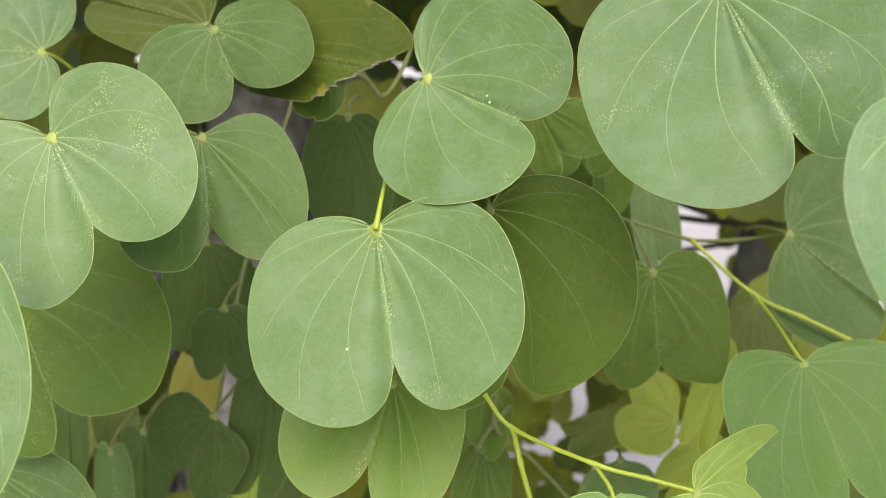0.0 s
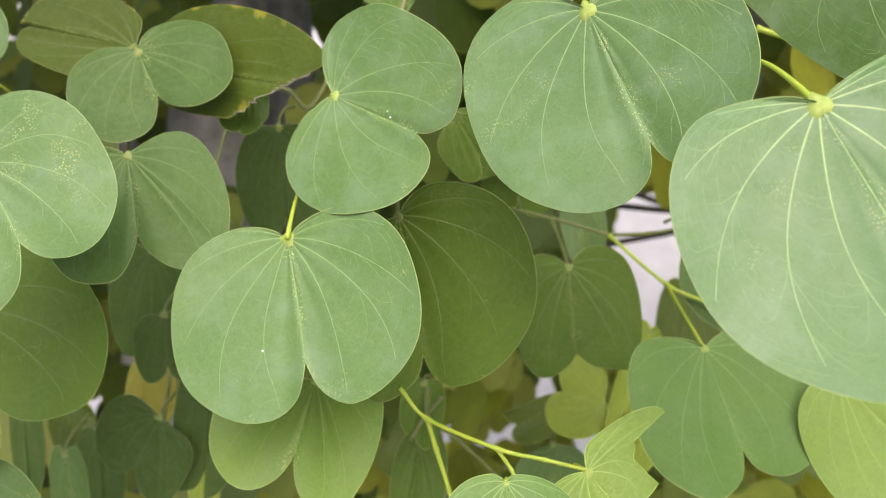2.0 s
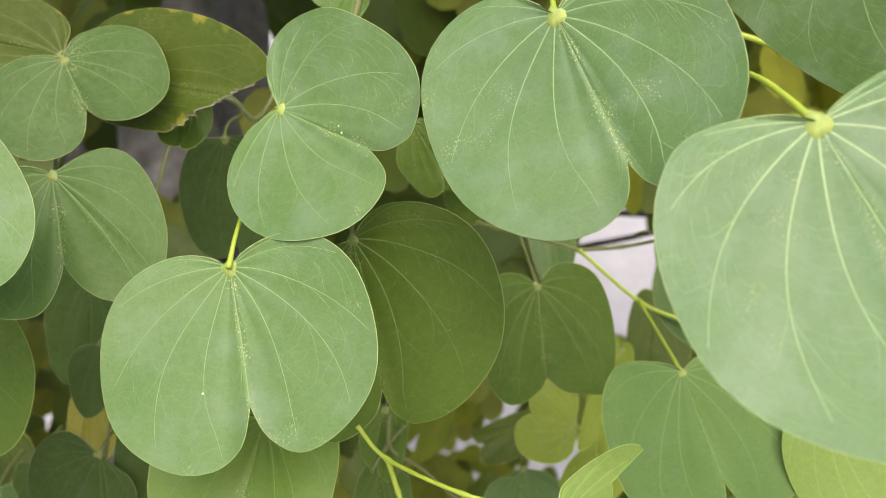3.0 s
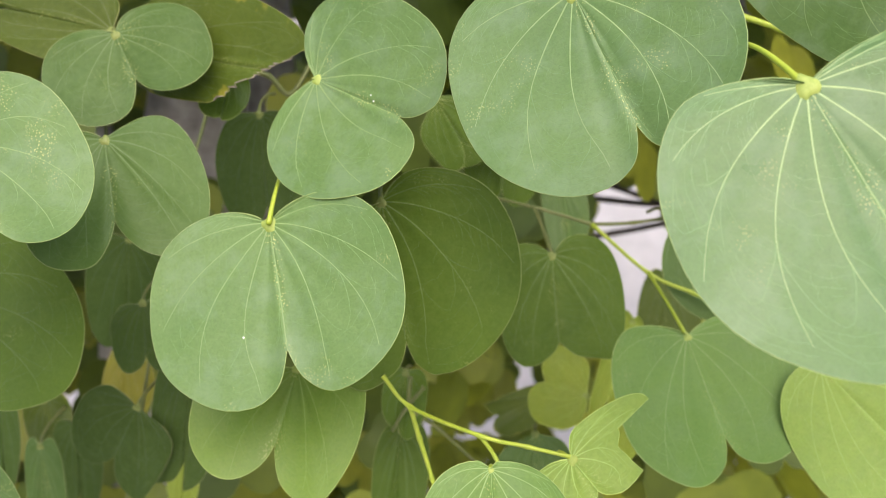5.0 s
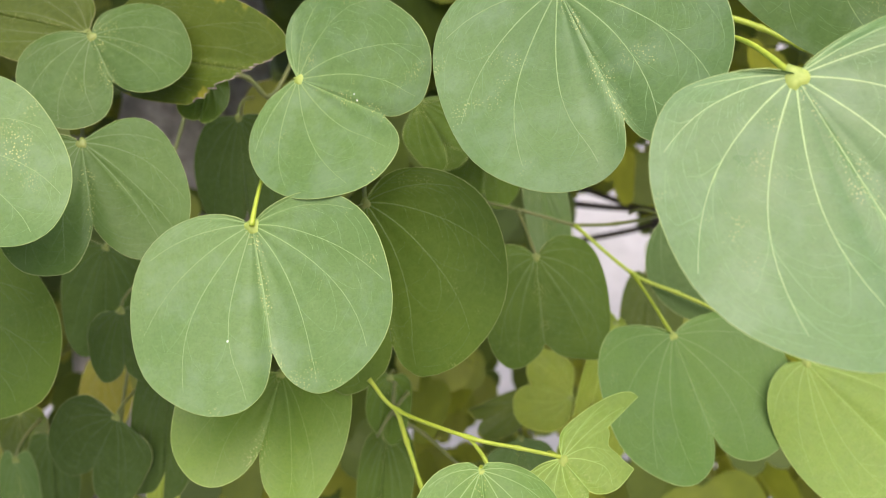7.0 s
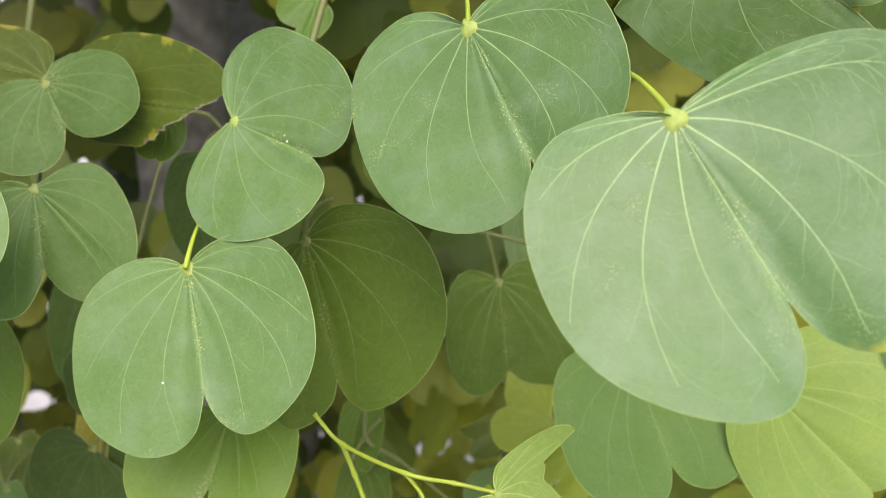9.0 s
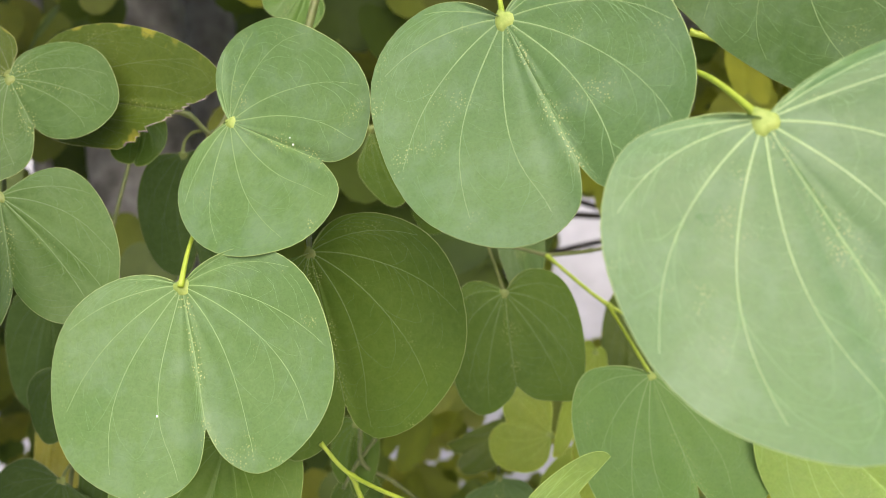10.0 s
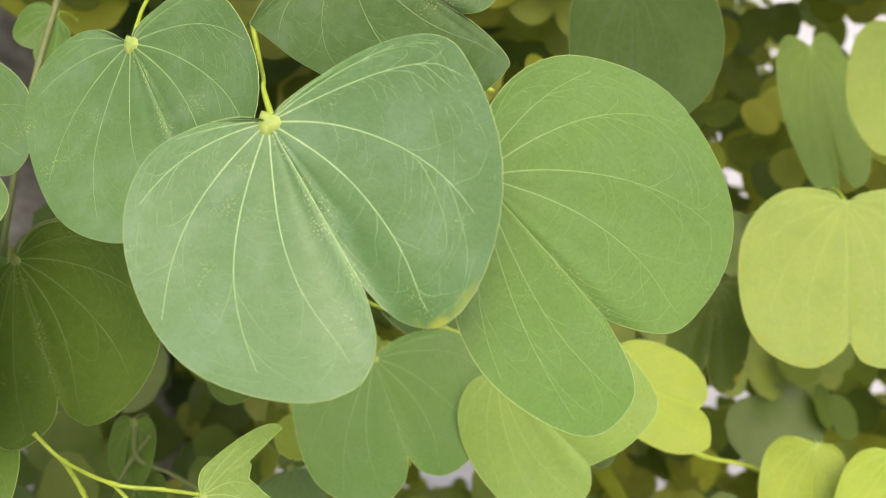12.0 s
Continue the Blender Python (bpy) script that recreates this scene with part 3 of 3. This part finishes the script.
leaf(shaded_branch, "light green two-lobed leaf low in the shrub", (-0.0506, 0.3043, 1.4575), (72.0, 11.2, -5.8), 27.6,
     (8.8, -0.9, 33.3, -16.3, 14.6, -42.9), (14.6, 7.3, 28.6, -15.1, 17.9, -45.5), LIGHT, seed=33, net=0.35, fold=0.150, curl=0.050, cup=0.000, full=0.57)
leaf(shaded_branch, "smooth leaf coloured dark green for deep shade", (-0.1302, 0.3685, 1.4768), (106.2, -0.0, 3.3), 24.4,
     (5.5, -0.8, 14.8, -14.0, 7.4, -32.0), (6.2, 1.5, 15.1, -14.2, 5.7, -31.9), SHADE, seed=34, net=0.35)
leaf(shaded_branch, "smooth leaf coloured dark green for deep shade", (-0.1347, 0.3751, 1.4297), (107.9, 24.9, 11.1), 26.6,
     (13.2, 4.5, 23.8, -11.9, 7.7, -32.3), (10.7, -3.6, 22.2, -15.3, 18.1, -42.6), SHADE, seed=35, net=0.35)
leaf(shaded_branch, "smooth leaf coloured dark green for deep shade", (-0.1118, 0.3766, 1.4537), (106.2, 5.3, 4.9), 53.5,
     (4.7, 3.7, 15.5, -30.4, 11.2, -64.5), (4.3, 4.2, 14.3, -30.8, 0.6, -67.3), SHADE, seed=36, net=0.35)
leaf(shaded_branch, "smooth leaf coloured dark green for deep shade", (-0.2298, 0.4344, 1.4285), (106.2, 0.9, 3.6), 48.0,
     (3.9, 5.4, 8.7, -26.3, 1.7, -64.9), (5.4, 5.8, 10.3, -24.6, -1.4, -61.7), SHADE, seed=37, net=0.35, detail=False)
leaf(shaded_branch, "smooth leaf coloured dark green for deep shade", (-0.1588, 0.4276, 1.5053), (106.2, 4.4, 4.6), 41.8,
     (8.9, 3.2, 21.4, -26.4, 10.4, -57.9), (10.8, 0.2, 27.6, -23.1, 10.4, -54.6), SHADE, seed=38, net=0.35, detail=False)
leaf(shaded_branch, "smooth leaf coloured dark green for deep shade", (-0.1991, 0.4575, 1.4032), (106.2, 0.4, 3.5), 38.3,
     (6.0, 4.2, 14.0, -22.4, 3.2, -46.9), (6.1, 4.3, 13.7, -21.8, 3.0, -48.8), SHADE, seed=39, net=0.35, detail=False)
leaf(shaded_branch, "green two-lobed leaf half in the shade", (-0.1991, 0.4183, 1.4016), (106.2, 0.5, 3.5), 35.8,
     (4.0, 4.2, 8.7, -20.5, 5.6, -49.8), (4.8, 4.0, 11.0, -21.1, 7.1, -50.0), MID, seed=40, net=0.35, detail=False)
leaf(shaded_branch, "golden yellow-green two-lobed leaf", (-0.1472, 0.4804, 1.3785), (79.1, -5.2, 3.4), 21.4,
     (4.4, 2.6, 8.9, -10.1, 0.9, -25.6), (4.5, 2.6, 9.1, -10.4, 1.3, -26.1), GOLD, seed=41, net=0.35, detail=False)
leaf(shaded_branch, "dull ochre yellow leaf deep in the shade", (-0.1884, 0.4991, 1.4366), (79.2, 3.2, 1.8), 30.1,
     (5.9, 4.0, 10.2, -15.2, 3.9, -41.1), (7.8, -0.1, 20.7, -18.3, 9.4, -41.6), OCHRE, seed=42, net=0.35, detail=False)
leaf(shaded_branch, "old olive green leaf with yellow blotches", (-0.2252, 0.4776, 1.4142), (78.9, -13.2, 5.0), 21.7,
     (6.9, 3.5, 12.7, -9.4, 4.2, -28.4), (6.7, 2.6, 13.9, -11.0, 4.6, -27.4), OLD, seed=43, net=0.35, detail=False)

low_branch = branch_thing("leafy_branch", (0.0, 0.32, 1.44), "thin bright green twig with a torn young leaf")
stem(low_branch, [(-0.0188, 0.2959, 1.4561), (-0.009, 0.2952, 1.4454), (0.0148, 0.2715, 1.4405), (0.0303, 0.271, 1.4371), (0.0431, 0.2662, 1.4352)], 0.00074, 0.00064, STALK)
stem(low_branch, [(-0.009, 0.2952, 1.4454), (-0.0059, 0.3015, 1.433), (-0.0013, 0.3032, 1.418), (0.0033, 0.3033, 1.4015)], 0.0009, 0.0008, STALK)
stem(low_branch, [(0.0148, 0.2715, 1.4405), (0.0198, 0.272, 1.4332), (0.021, 0.269, 1.4286)], 0.0007, 0.0006, STALK)
stem(low_branch, [(-0.0129, 0.3922, 1.4413), (-0.0124, 0.3921, 1.4262), (0.001, 0.402, 1.4144), (0.0241, 0.4231, 1.3888)], 0.001, 0.0008, STALK_DULL)
stem(low_branch, [(-0.0065, 0.3924, 1.4364), (-0.015, 0.392, 1.4261), (-0.0209, 0.3867, 1.417)], 0.0009, 0.0007, STALK_DULL)
leaf(low_branch, "torn light green young leaf", (0.0435, 0.2665, 1.4344), (69.2, -36.0, 21.5), 12.5,
     (11.1, 3.7, 18.6, -5.3, 7.5, -14.3), (7.5, 6.4, 32.8, -2.3, 7.5, -17.8), YOUNG, seed=44, bite=(22.5, -10.5, 8.6), net=0.1, fold=0.100, curl=0.050, cup=0.000, full=0.57)
leaf(low_branch, "fresh green two-lobed leaf of the shrub", (0.0169, 0.2498, 1.4354), (65.0, -1.9, 0.9), 25.8,
     (3.9, 2.5, 22.3, -18.9, 8.8, -31.7), (3.0, 2.2, 22.4, -15.1, 10.0, -32.9), FRESH, seed=45, net=0.35, knob=0.5, stalk=0.006)
leaf(low_branch, "green two-lobed leaf half in the shade", (0.0513, 0.4397, 1.4044), (75.1, 7.0, 0.4), 24.8,
     (5.5, -5.1, 18.3, -17.3, 8.5, -34.5), (8.2, -0.3, 19.9, -14.3, 9.0, -34.2), MID, seed=46, net=0.35, detail=False)
leaf(low_branch, "deep green two-lobed leaf in the shade", (-0.0181, 0.4087, 1.4129), (77.1, 4.8, 1.3), 32.5,
     (3.9, 2.2, 11.8, -19.6, 5.7, -44.8), (7.6, 4.3, 15.2, -17.4, 6.5, -44.7), DEEP, seed=47, net=0.35, detail=False)
leaf(low_branch, "deep green two-lobed leaf in the shade", (-0.0153, 0.3996, 1.442), (77.0, 8.8, 0.3), 22.4,
     (4.9, 2.7, 9.7, -9.9, 1.0, -26.3), (5.5, 2.6, 11.7, -12.3, 5.3, -30.9), DEEP, seed=48, net=0.35, detail=False)

far_branch = branch_thing("leafy_branch", (0.09, 0.42, 1.5), "forked green twig with deep green leaves")
stem(far_branch, [(0.0274, 0.4135, 1.5268), (0.0488, 0.4065, 1.521), (0.0731, 0.3992, 1.5134)], 0.0007, 0.0008, STALK_DULL)
stem(far_branch, [(0.0731, 0.3992, 1.5134), (0.0976, 0.388, 1.4905), (0.117, 0.3839, 1.4816), (0.1356, 0.3828, 1.4732), (0.1579, 0.3892, 1.4631)], 0.0009, 0.0008, STALK)
stem(far_branch, [(0.0731, 0.3992, 1.5134), (0.0954, 0.4112, 1.5146), (0.1261, 0.4268, 1.5196)], 0.0009, 0.0008, STALK_DULL)
leaf(far_branch, "deep green two-lobed leaf in the shade", (0.0504, 0.37, 1.4987), (82.9, -2.1, 9.0), 38.5,
     (13.0, 5.6, 26.1, -21.7, 15.4, -47.7), (13.2, 8.7, 31.4, -17.5, 21.0, -46.1), DEEP, seed=49, net=0.35, stalk=[(0.0504, 0.3715, 1.499), (0.0486, 0.3921, 1.5116), (0.0469, 0.4062, 1.5205)], fold=0.150, curl=0.050, cup=-0.001, full=0.57)
leaf(far_branch, "fresh green two-lobed leaf of the shrub", (0.1016, 0.3402, 1.4662), (66.2, -10.0, 10.5), 42.2,
     (20.8, 7.6, 39.6, -28.8, 17.8, -57.5), (18.6, 5.6, 40.7, -12.1, 12.0, -55.3), FRESH, seed=50, net=0.35, stalk=[(0.1016, 0.3417, 1.4665), (0.0975, 0.3595, 1.4804), (0.0976, 0.388, 1.4905)], fold=0.200, curl=0.050, cup=0.001, full=0.57)
leaf(far_branch, "young yellow-green two-lobed leaf", (0.1504, 0.3278, 1.4561), (69.6, -37.8, 8.1), 50.7,
     (9.0, 4.8, 34.3, -32.6, 15.2, -57.1), (20.6, 8.3, 43.1, -25.9, 28.0, -56.4), YOUNG, seed=51, net=0.35, fold=0.100, curl=0.050, cup=0.000, full=0.57)
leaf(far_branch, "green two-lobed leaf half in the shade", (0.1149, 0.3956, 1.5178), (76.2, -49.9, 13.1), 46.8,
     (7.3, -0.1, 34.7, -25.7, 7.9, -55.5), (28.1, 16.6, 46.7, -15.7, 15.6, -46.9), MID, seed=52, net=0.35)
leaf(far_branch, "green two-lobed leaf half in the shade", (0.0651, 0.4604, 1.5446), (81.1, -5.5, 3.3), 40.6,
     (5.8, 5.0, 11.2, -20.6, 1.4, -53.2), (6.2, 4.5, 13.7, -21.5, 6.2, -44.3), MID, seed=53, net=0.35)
leaf(far_branch, "old olive green leaf with yellow blotches", (0.1441, 0.528, 1.4837), (79.1, 8.5, 0.8), 39.4,
     (7.9, 4.7, 17.0, -21.9, 7.7, -54.4), (9.0, 2.0, 23.2, -23.8, 10.7, -54.5), OLD, seed=54, net=0.35, detail=False)

yellow_branch = branch_thing("leafy_branch", (0.22, 0.47, 1.47), "branch with yellow-green and yellowing leaves")
stem(yellow_branch, [(0.2476, 0.4196, 1.4036), (0.2685, 0.4236, 1.39), (0.2965, 0.4262, 1.3802), (0.3116, 0.4152, 1.3675), (0.3344, 0.4176, 1.3473)], 0.0013, 0.001, STALK)
leaf(yellow_branch, "yellowing two-lobed leaf of the shrub", (0.3437, 0.3923, 1.5161), (82.9, 9.8, -5.2), 70.5,
     (19.3, 5.3, 54.8, -38.2, 23.1, -84.1), (25.2, 7.7, 51.3, -29.2, 13.8, -81.3), YELLOW, seed=55, net=0.35)
leaf(yellow_branch, "golden yellow-green two-lobed leaf", (0.2249, 0.4107, 1.437), (46.9, -52.0, 34.3), 39.1,
     (11.4, 1.0, 26.9, -25.5, 14.5, -50.2), (13.3, 7.0, 25.8, -19.1, 6.4, -42.0), GOLD, seed=56, net=0.35)
leaf(yellow_branch, "old olive green leaf with yellow blotches", (0.3, 0.4572, 1.479), (78.5, 17.9, -7.2), 45.3,
     (10.6, 4.0, 24.6, -28.5, 11.2, -62.2), (11.3, 5.9, 22.7, -24.5, 10.5, -61.8), OLD, seed=57, net=0.35, detail=False)
leaf(yellow_branch, "golden yellow-green two-lobed leaf", (0.326, 0.4146, 1.3916), (56.8, 20.7, -14.3), 49.3,
     (10.9, 1.1, 26.6, -29.8, 12.6, -68.1), (7.3, 3.0, 17.9, -25.6, 7.1, -67.4), GOLD, seed=58, net=0.35)
leaf(yellow_branch, "golden yellow-green two-lobed leaf", (0.3584, 0.3946, 1.3883), (52.4, 32.8, -23.9), 49.8,
     (4.3, -2.8, 20.9, -30.3, 10.3, -69.3), (10.4, 4.3, 24.8, -28.2, 11.2, -68.8), GOLD, seed=59, net=0.35)
leaf(yellow_branch, "young yellow-green two-lobed leaf", (0.4304, 0.5631, 1.6368), (81.0, -1.0, -3.7), 85.0,
     (13.9, 10.6, 31.0, -42.9, 9.0, -113.0), (10.8, 10.3, 27.0, -44.1, 8.0, -108.0), YOUNG, seed=60, net=0.35)
leaf(yellow_branch, "yellowing two-lobed leaf of the shrub", (0.4343, 0.4625, 1.6163), (80.6, 17.2, -6.6), 62.4,
     (15.0, 5.9, 33.4, -33.3, 9.3, -80.5), (14.9, 3.6, 32.8, -32.0, 8.1, -71.7), YELLOW, seed=61, net=0.35)
leaf(yellow_branch, "golden yellow-green two-lobed leaf", (0.0767, 0.4315, 1.4259), (-29.4, 56.4, -122.3), 22.1,
     (9.0, -1.3, 22.1, -14.2, 16.9, -27.1), (9.9, 0.8, 22.8, -15.3, 10.2, -28.5), GOLD, seed=62, net=0.35)
leaf(yellow_branch, "golden yellow-green two-lobed leaf", (0.1046, 0.4518, 1.4629), (59.2, 19.6, -9.5), 45.6,
     (4.5, 5.5, 9.4, -25.1, 7.0, -61.1), (2.4, 4.4, 9.2, -26.0, 4.6, -63.0), GOLD, seed=63, net=0.35)
leaf(yellow_branch, "golden yellow-green two-lobed leaf", (0.1141, 0.4794, 1.4078), (48.6, 43.2, -29.4), 38.2,
     (3.3, 0.8, 13.7, -23.8, 3.6, -49.4), (3.6, -1.7, 16.5, -25.2, 7.4, -51.9), GOLD, seed=64, net=0.35, detail=False)
leaf(yellow_branch, "old olive green leaf with yellow blotches", (0.065, 0.5248, 1.4097), (64.2, 64.4, -21.1), 30.2,
     (4.7, 3.3, 9.7, -17.3, 10.0, -35.9), (7.4, 3.8, 15.2, -16.0, 7.0, -37.1), OLD, seed=65, net=0.35, detail=False)
leaf(yellow_branch, "two-lobed leaf coloured dark green for shade", (0.2276, 0.3393, 1.6188), (101.0, 4.2, -5.0), 52.7,
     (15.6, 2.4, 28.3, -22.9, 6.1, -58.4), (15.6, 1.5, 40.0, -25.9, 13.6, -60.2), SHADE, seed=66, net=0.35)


# ---- grey trunks and bare twigs behind ----
def trunk(points, thick, thin, label, sides=14):
    path = smooth_path(points, 12)
    n = len(path)
    rad = [(thick + (thin - thick) * i / (n - 1)) * (1 + 0.10 * noise.noise(Vector((i * 0.35, thick * 90, 0)))) for i in range(n)]
    v, f = tube(path, rad, sides)
    v = [tuple(Vector(p) + 0.10 * thick * noise.noise_vector(Vector(p) * 60)) for p in v]
    return tagged(mesh_object("tree_trunk", v, f, BARK), label, "trunk", "trunks of the shrub")


TRUNKS = [
    ([(-0.36, 1.00, 0.0), (-0.32, 0.98, 0.8), (-0.285, 0.95, 1.45), (-0.28, 0.94, 1.8), (-0.30, 0.93, 2.4)], 0.066, 0.048),
    ([(-0.40, 1.05, 0.0), (-0.40, 1.04, 0.9), (-0.405, 1.02, 1.5), (-0.42, 1.0, 1.9), (-0.45, 1.0, 2.4)], 0.020, 0.012),
    ([(-0.16, 1.15, 0.0), (-0.19, 1.12, 0.9), (-0.215, 1.10, 1.5), (-0.240, 1.1, 1.9), (-0.25, 1.1, 2.4)], 0.044, 0.030),
    ([(0.30, 1.25, 0.0), (0.31, 1.2, 0.9), (0.34, 1.15, 1.5), (0.42, 1.1, 2.0), (0.45, 1.1, 2.4)], 0.034, 0.018),
]
for points, thick, thin in TRUNKS:
    trunk(points, thick, thin, "grey knotty trunk behind the leaves")
for points in (
    [(0.05, 0.95, 1.572), (0.16, 0.93, 1.560), (0.26, 0.92, 1.552), (0.40, 0.95, 1.566)],
    [(0.05, 0.98, 1.605), (0.17, 0.96, 1.583), (0.27, 0.95, 1.548), (0.40, 0.96, 1.520)],
    [(0.06, 1.00, 1.470), (0.16, 0.98, 1.512), (0.26, 0.97, 1.534), (0.38, 0.97, 1.572)],
):
    path = smooth_path(points, 8)
    tagged(mesh_object("bare_twig", *tube(path, [0.0045 - 0.002 * i / len(path) for i in range(len(path))], 7), TWIG_BARK),
           "dark bare twig against the pale wall", "twig", "bare twigs")

# pale rendered wall far behind
WALL = plain_material("pale_render", (0.41, 0.40, 0.42, 1), (0.52, 0.51, 0.53, 1), 14.0, 0.9, 0.4)
wall = mesh_object("wall_back", [(-8, 3.0, -0.05), (8, 3.0, -0.05), (8, 3.0, 3.4), (-8, 3.0, 3.4), (-8, 3.2, -0.05), (8, 3.2, -0.05), (8, 3.2, 3.4), (-8, 3.2, 3.4)],
                   [(0, 1, 2, 3), (5, 4, 7, 6), (3, 2, 6, 7), (1, 5, 6, 2), (4, 0, 3, 7), (4, 5, 1, 0)], WALL, smooth=False)
tagged(wall, "pale rendered garden wall behind the shrub", "wall", kind="structure")

# the rest of the shrub: countless leaves behind and beside, with gaps to the wall; a canopy is added above
# sightline from beside x, then place and half sizes of the gap at 0.8 m
GAPS = [(0.02, 0.185, 1.505, 0.035, 0.06), (0.0, -0.215, 1.63, 0.035, 0.03), (0.0, -0.19, 1.73, 0.035, 0.05), (0.02, 0.50, 1.78, 0.02, 0.015), (0.02, 0.42, 1.38, 0.02, 0.015),
        (0.045, 0.006, 1.345, 0.000, 0.002), (0.105, 0.549, 1.712, 0.004, 0.006), (0.105, 0.603, 1.700, -0.006, 0.004),
        (0.105, 0.447, 1.318, 0.002, -0.006), (0.105, 0.593, 1.347, -0.004, -0.004),
        (-0.023, 0.170, 1.359, 0.008, 0.016), (-0.023, 0.120, 1.325, 0.016, 0.006), (-0.023, 0.078, 1.376, 0.002, 0.014), (-0.023, 0.033, 1.340, 0.0, 0.01)]


def clear(x, y, z):
    """True where a leaf would close none of the gaps."""
    r = 0.03 * 0.8 / y
    return all(((e + (x - e) * 0.8 / y - a) / (c + r)) ** 2 + ((1.5 + (z - 1.5) * 0.8 / y - b) / (d + r)) ** 2 > 1 for e, a, b, c, d in GAPS)


def thicket(name, spots, mat, label, rng):
    verts, faces = [], []
    for x, y, z, size in spots:
        shape = [v * size * rng.uniform(0.9, 1.1) for v in (0.48, 0.12, 1.0, -0.55, 0.45, -1.38)]
        half = lobe(shape, size, 4)
        rim = np.concatenate([half, (half * [-1, 1])[::-1][1:-1]])
        M = pose(x, y, z, rng.gauss(70, 16), rng.gauss(0, 22), rng.gauss(0, 28))
        base = len(verts)
        n = len(rim)
        fold = rng.uniform(-0.1, 0.25)
        for r in (0.5, 1.0):
            for px, py in rim:
                verts.append(tuple(M @ Vector((px * r, py * r, fold * abs(px * r) + 2.0 * (py * r) ** 2))))
        for i in range(n):
            j = (i + 1) % n
            if i:
                faces.append((base, base + i, base + j) if j else (base, base + i, base))
            faces.append((base + i, base + n + i, base + n + j, base + j))
    faces = [f for f in faces if len(set(f)) == len(f)]
    me = bpy.data.meshes.new(name)
    me.from_pydata(verts, [], faces)
    me.polygons.foreach_set("use_smooth", [True] * len(me.polygons))
    me.materials.append(mat)
    return tagged(new(name, me), label, "foliage", kind="stuff")


def stuff_material(name, tones):
    mat, nt, node = material(name)
    island = node("ShaderNodeNewGeometry").outputs["Random Per Island"]
    ramp = node("ShaderNodeValToRGB", Fac=island)
    for i, (where, color) in enumerate(tones):
        e = ramp.color_ramp.elements[i] if i < 2 else ramp.color_ramp.elements.new(where)
        e.position, e.color = where, color
    place = node("ShaderNodeTexCoord")
    mott = node("ShaderNodeTexNoise", Vector=place.outputs["Object"], Scale=60.0, Detail=3.0).outputs[0]
    col = mix_color(node, math_node(node, "MULTIPLY", mott, 0.5), ramp.outputs[0], (0.03, 0.055, 0.012, 1))
    skin = node("ShaderNodeBsdfPrincipled", Base_Color=col, Roughness=0.5)
    glow = node("ShaderNodeBsdfTranslucent", Color=col)
    node("ShaderNodeOutputMaterial", Surface=node("ShaderNodeMixShader", Fac=0.38, i1=skin.outputs[0], i2=glow.outputs[0]).outputs[0])
    return mat


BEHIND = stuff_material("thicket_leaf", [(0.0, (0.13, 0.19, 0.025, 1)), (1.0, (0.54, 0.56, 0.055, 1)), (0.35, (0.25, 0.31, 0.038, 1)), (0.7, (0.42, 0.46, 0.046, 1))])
rng = random.Random(7)
spots = []
while len(spots) < 8000:
    x, y, z = rng.uniform(-1.35, 1.75), rng.uniform(0.55, 1.65), rng.uniform(0.75, 2.35)
    # a rounded, uneven crown
    lump = 0.25 * noise.noise(Vector((x * 2.2, y * 2.2, z * 2.2)))
    if ((x - 0.2) / 1.5) ** 4 + ((y - 1.1) / 0.55) ** 4 + ((z - 1.52) / 0.78) ** 4 > 1 + lump:
        continue
    if clear(x, y, z + 0.02):
        spots.append((x, y, z + 0.02, rng.uniform(0.022, 0.042)))


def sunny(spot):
    """The shrub's yellower side and low middle, whose leaves get the lit tones."""
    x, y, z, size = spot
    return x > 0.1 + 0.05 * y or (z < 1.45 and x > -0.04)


# darker copy of the thicket tones: the shrub's inner shade put into leaf colour
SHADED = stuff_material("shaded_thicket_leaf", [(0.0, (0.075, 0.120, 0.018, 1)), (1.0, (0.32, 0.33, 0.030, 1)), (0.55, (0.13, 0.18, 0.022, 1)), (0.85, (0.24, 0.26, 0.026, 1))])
thicket("foliage_behind", [s for s in spots if not sunny(s)], SHADED, "dense green leaves deeper in the shrub, shade put into their colour", rng)
thicket("foliage_beside", [s for s in spots if sunny(s)], BEHIND, "yellow-green leaves deeper in the shrub, coloured brighter as if lit", rng)
# added canopy, mostly out of view, that blocks light from overhead
spots = []
while len(spots) < 560:
    x, y, z = rng.gauss(0.15, 0.45), rng.uniform(0.20, 0.9), 1.72 + abs(rng.gauss(0, 0.28))
    if y < 0.5 or clear(x, y, z):
        spots.append((x, y, z, rng.uniform(0.03, 0.045)))
thicket("foliage_above", spots, BEHIND, "added leaves overhead, mostly out of view, that shade the shrub", rng)
spots = []
while len(spots) < 500:
    x, y, z = rng.gauss(0.2, 0.5), rng.gauss(1.05, 0.18), rng.uniform(0.4, 1.1)
    spots.append((x, y, z, rng.uniform(0.03, 0.045)))
thicket("foliage_below", spots, BEHIND, "green leaves of the shrub's lower part", rng)
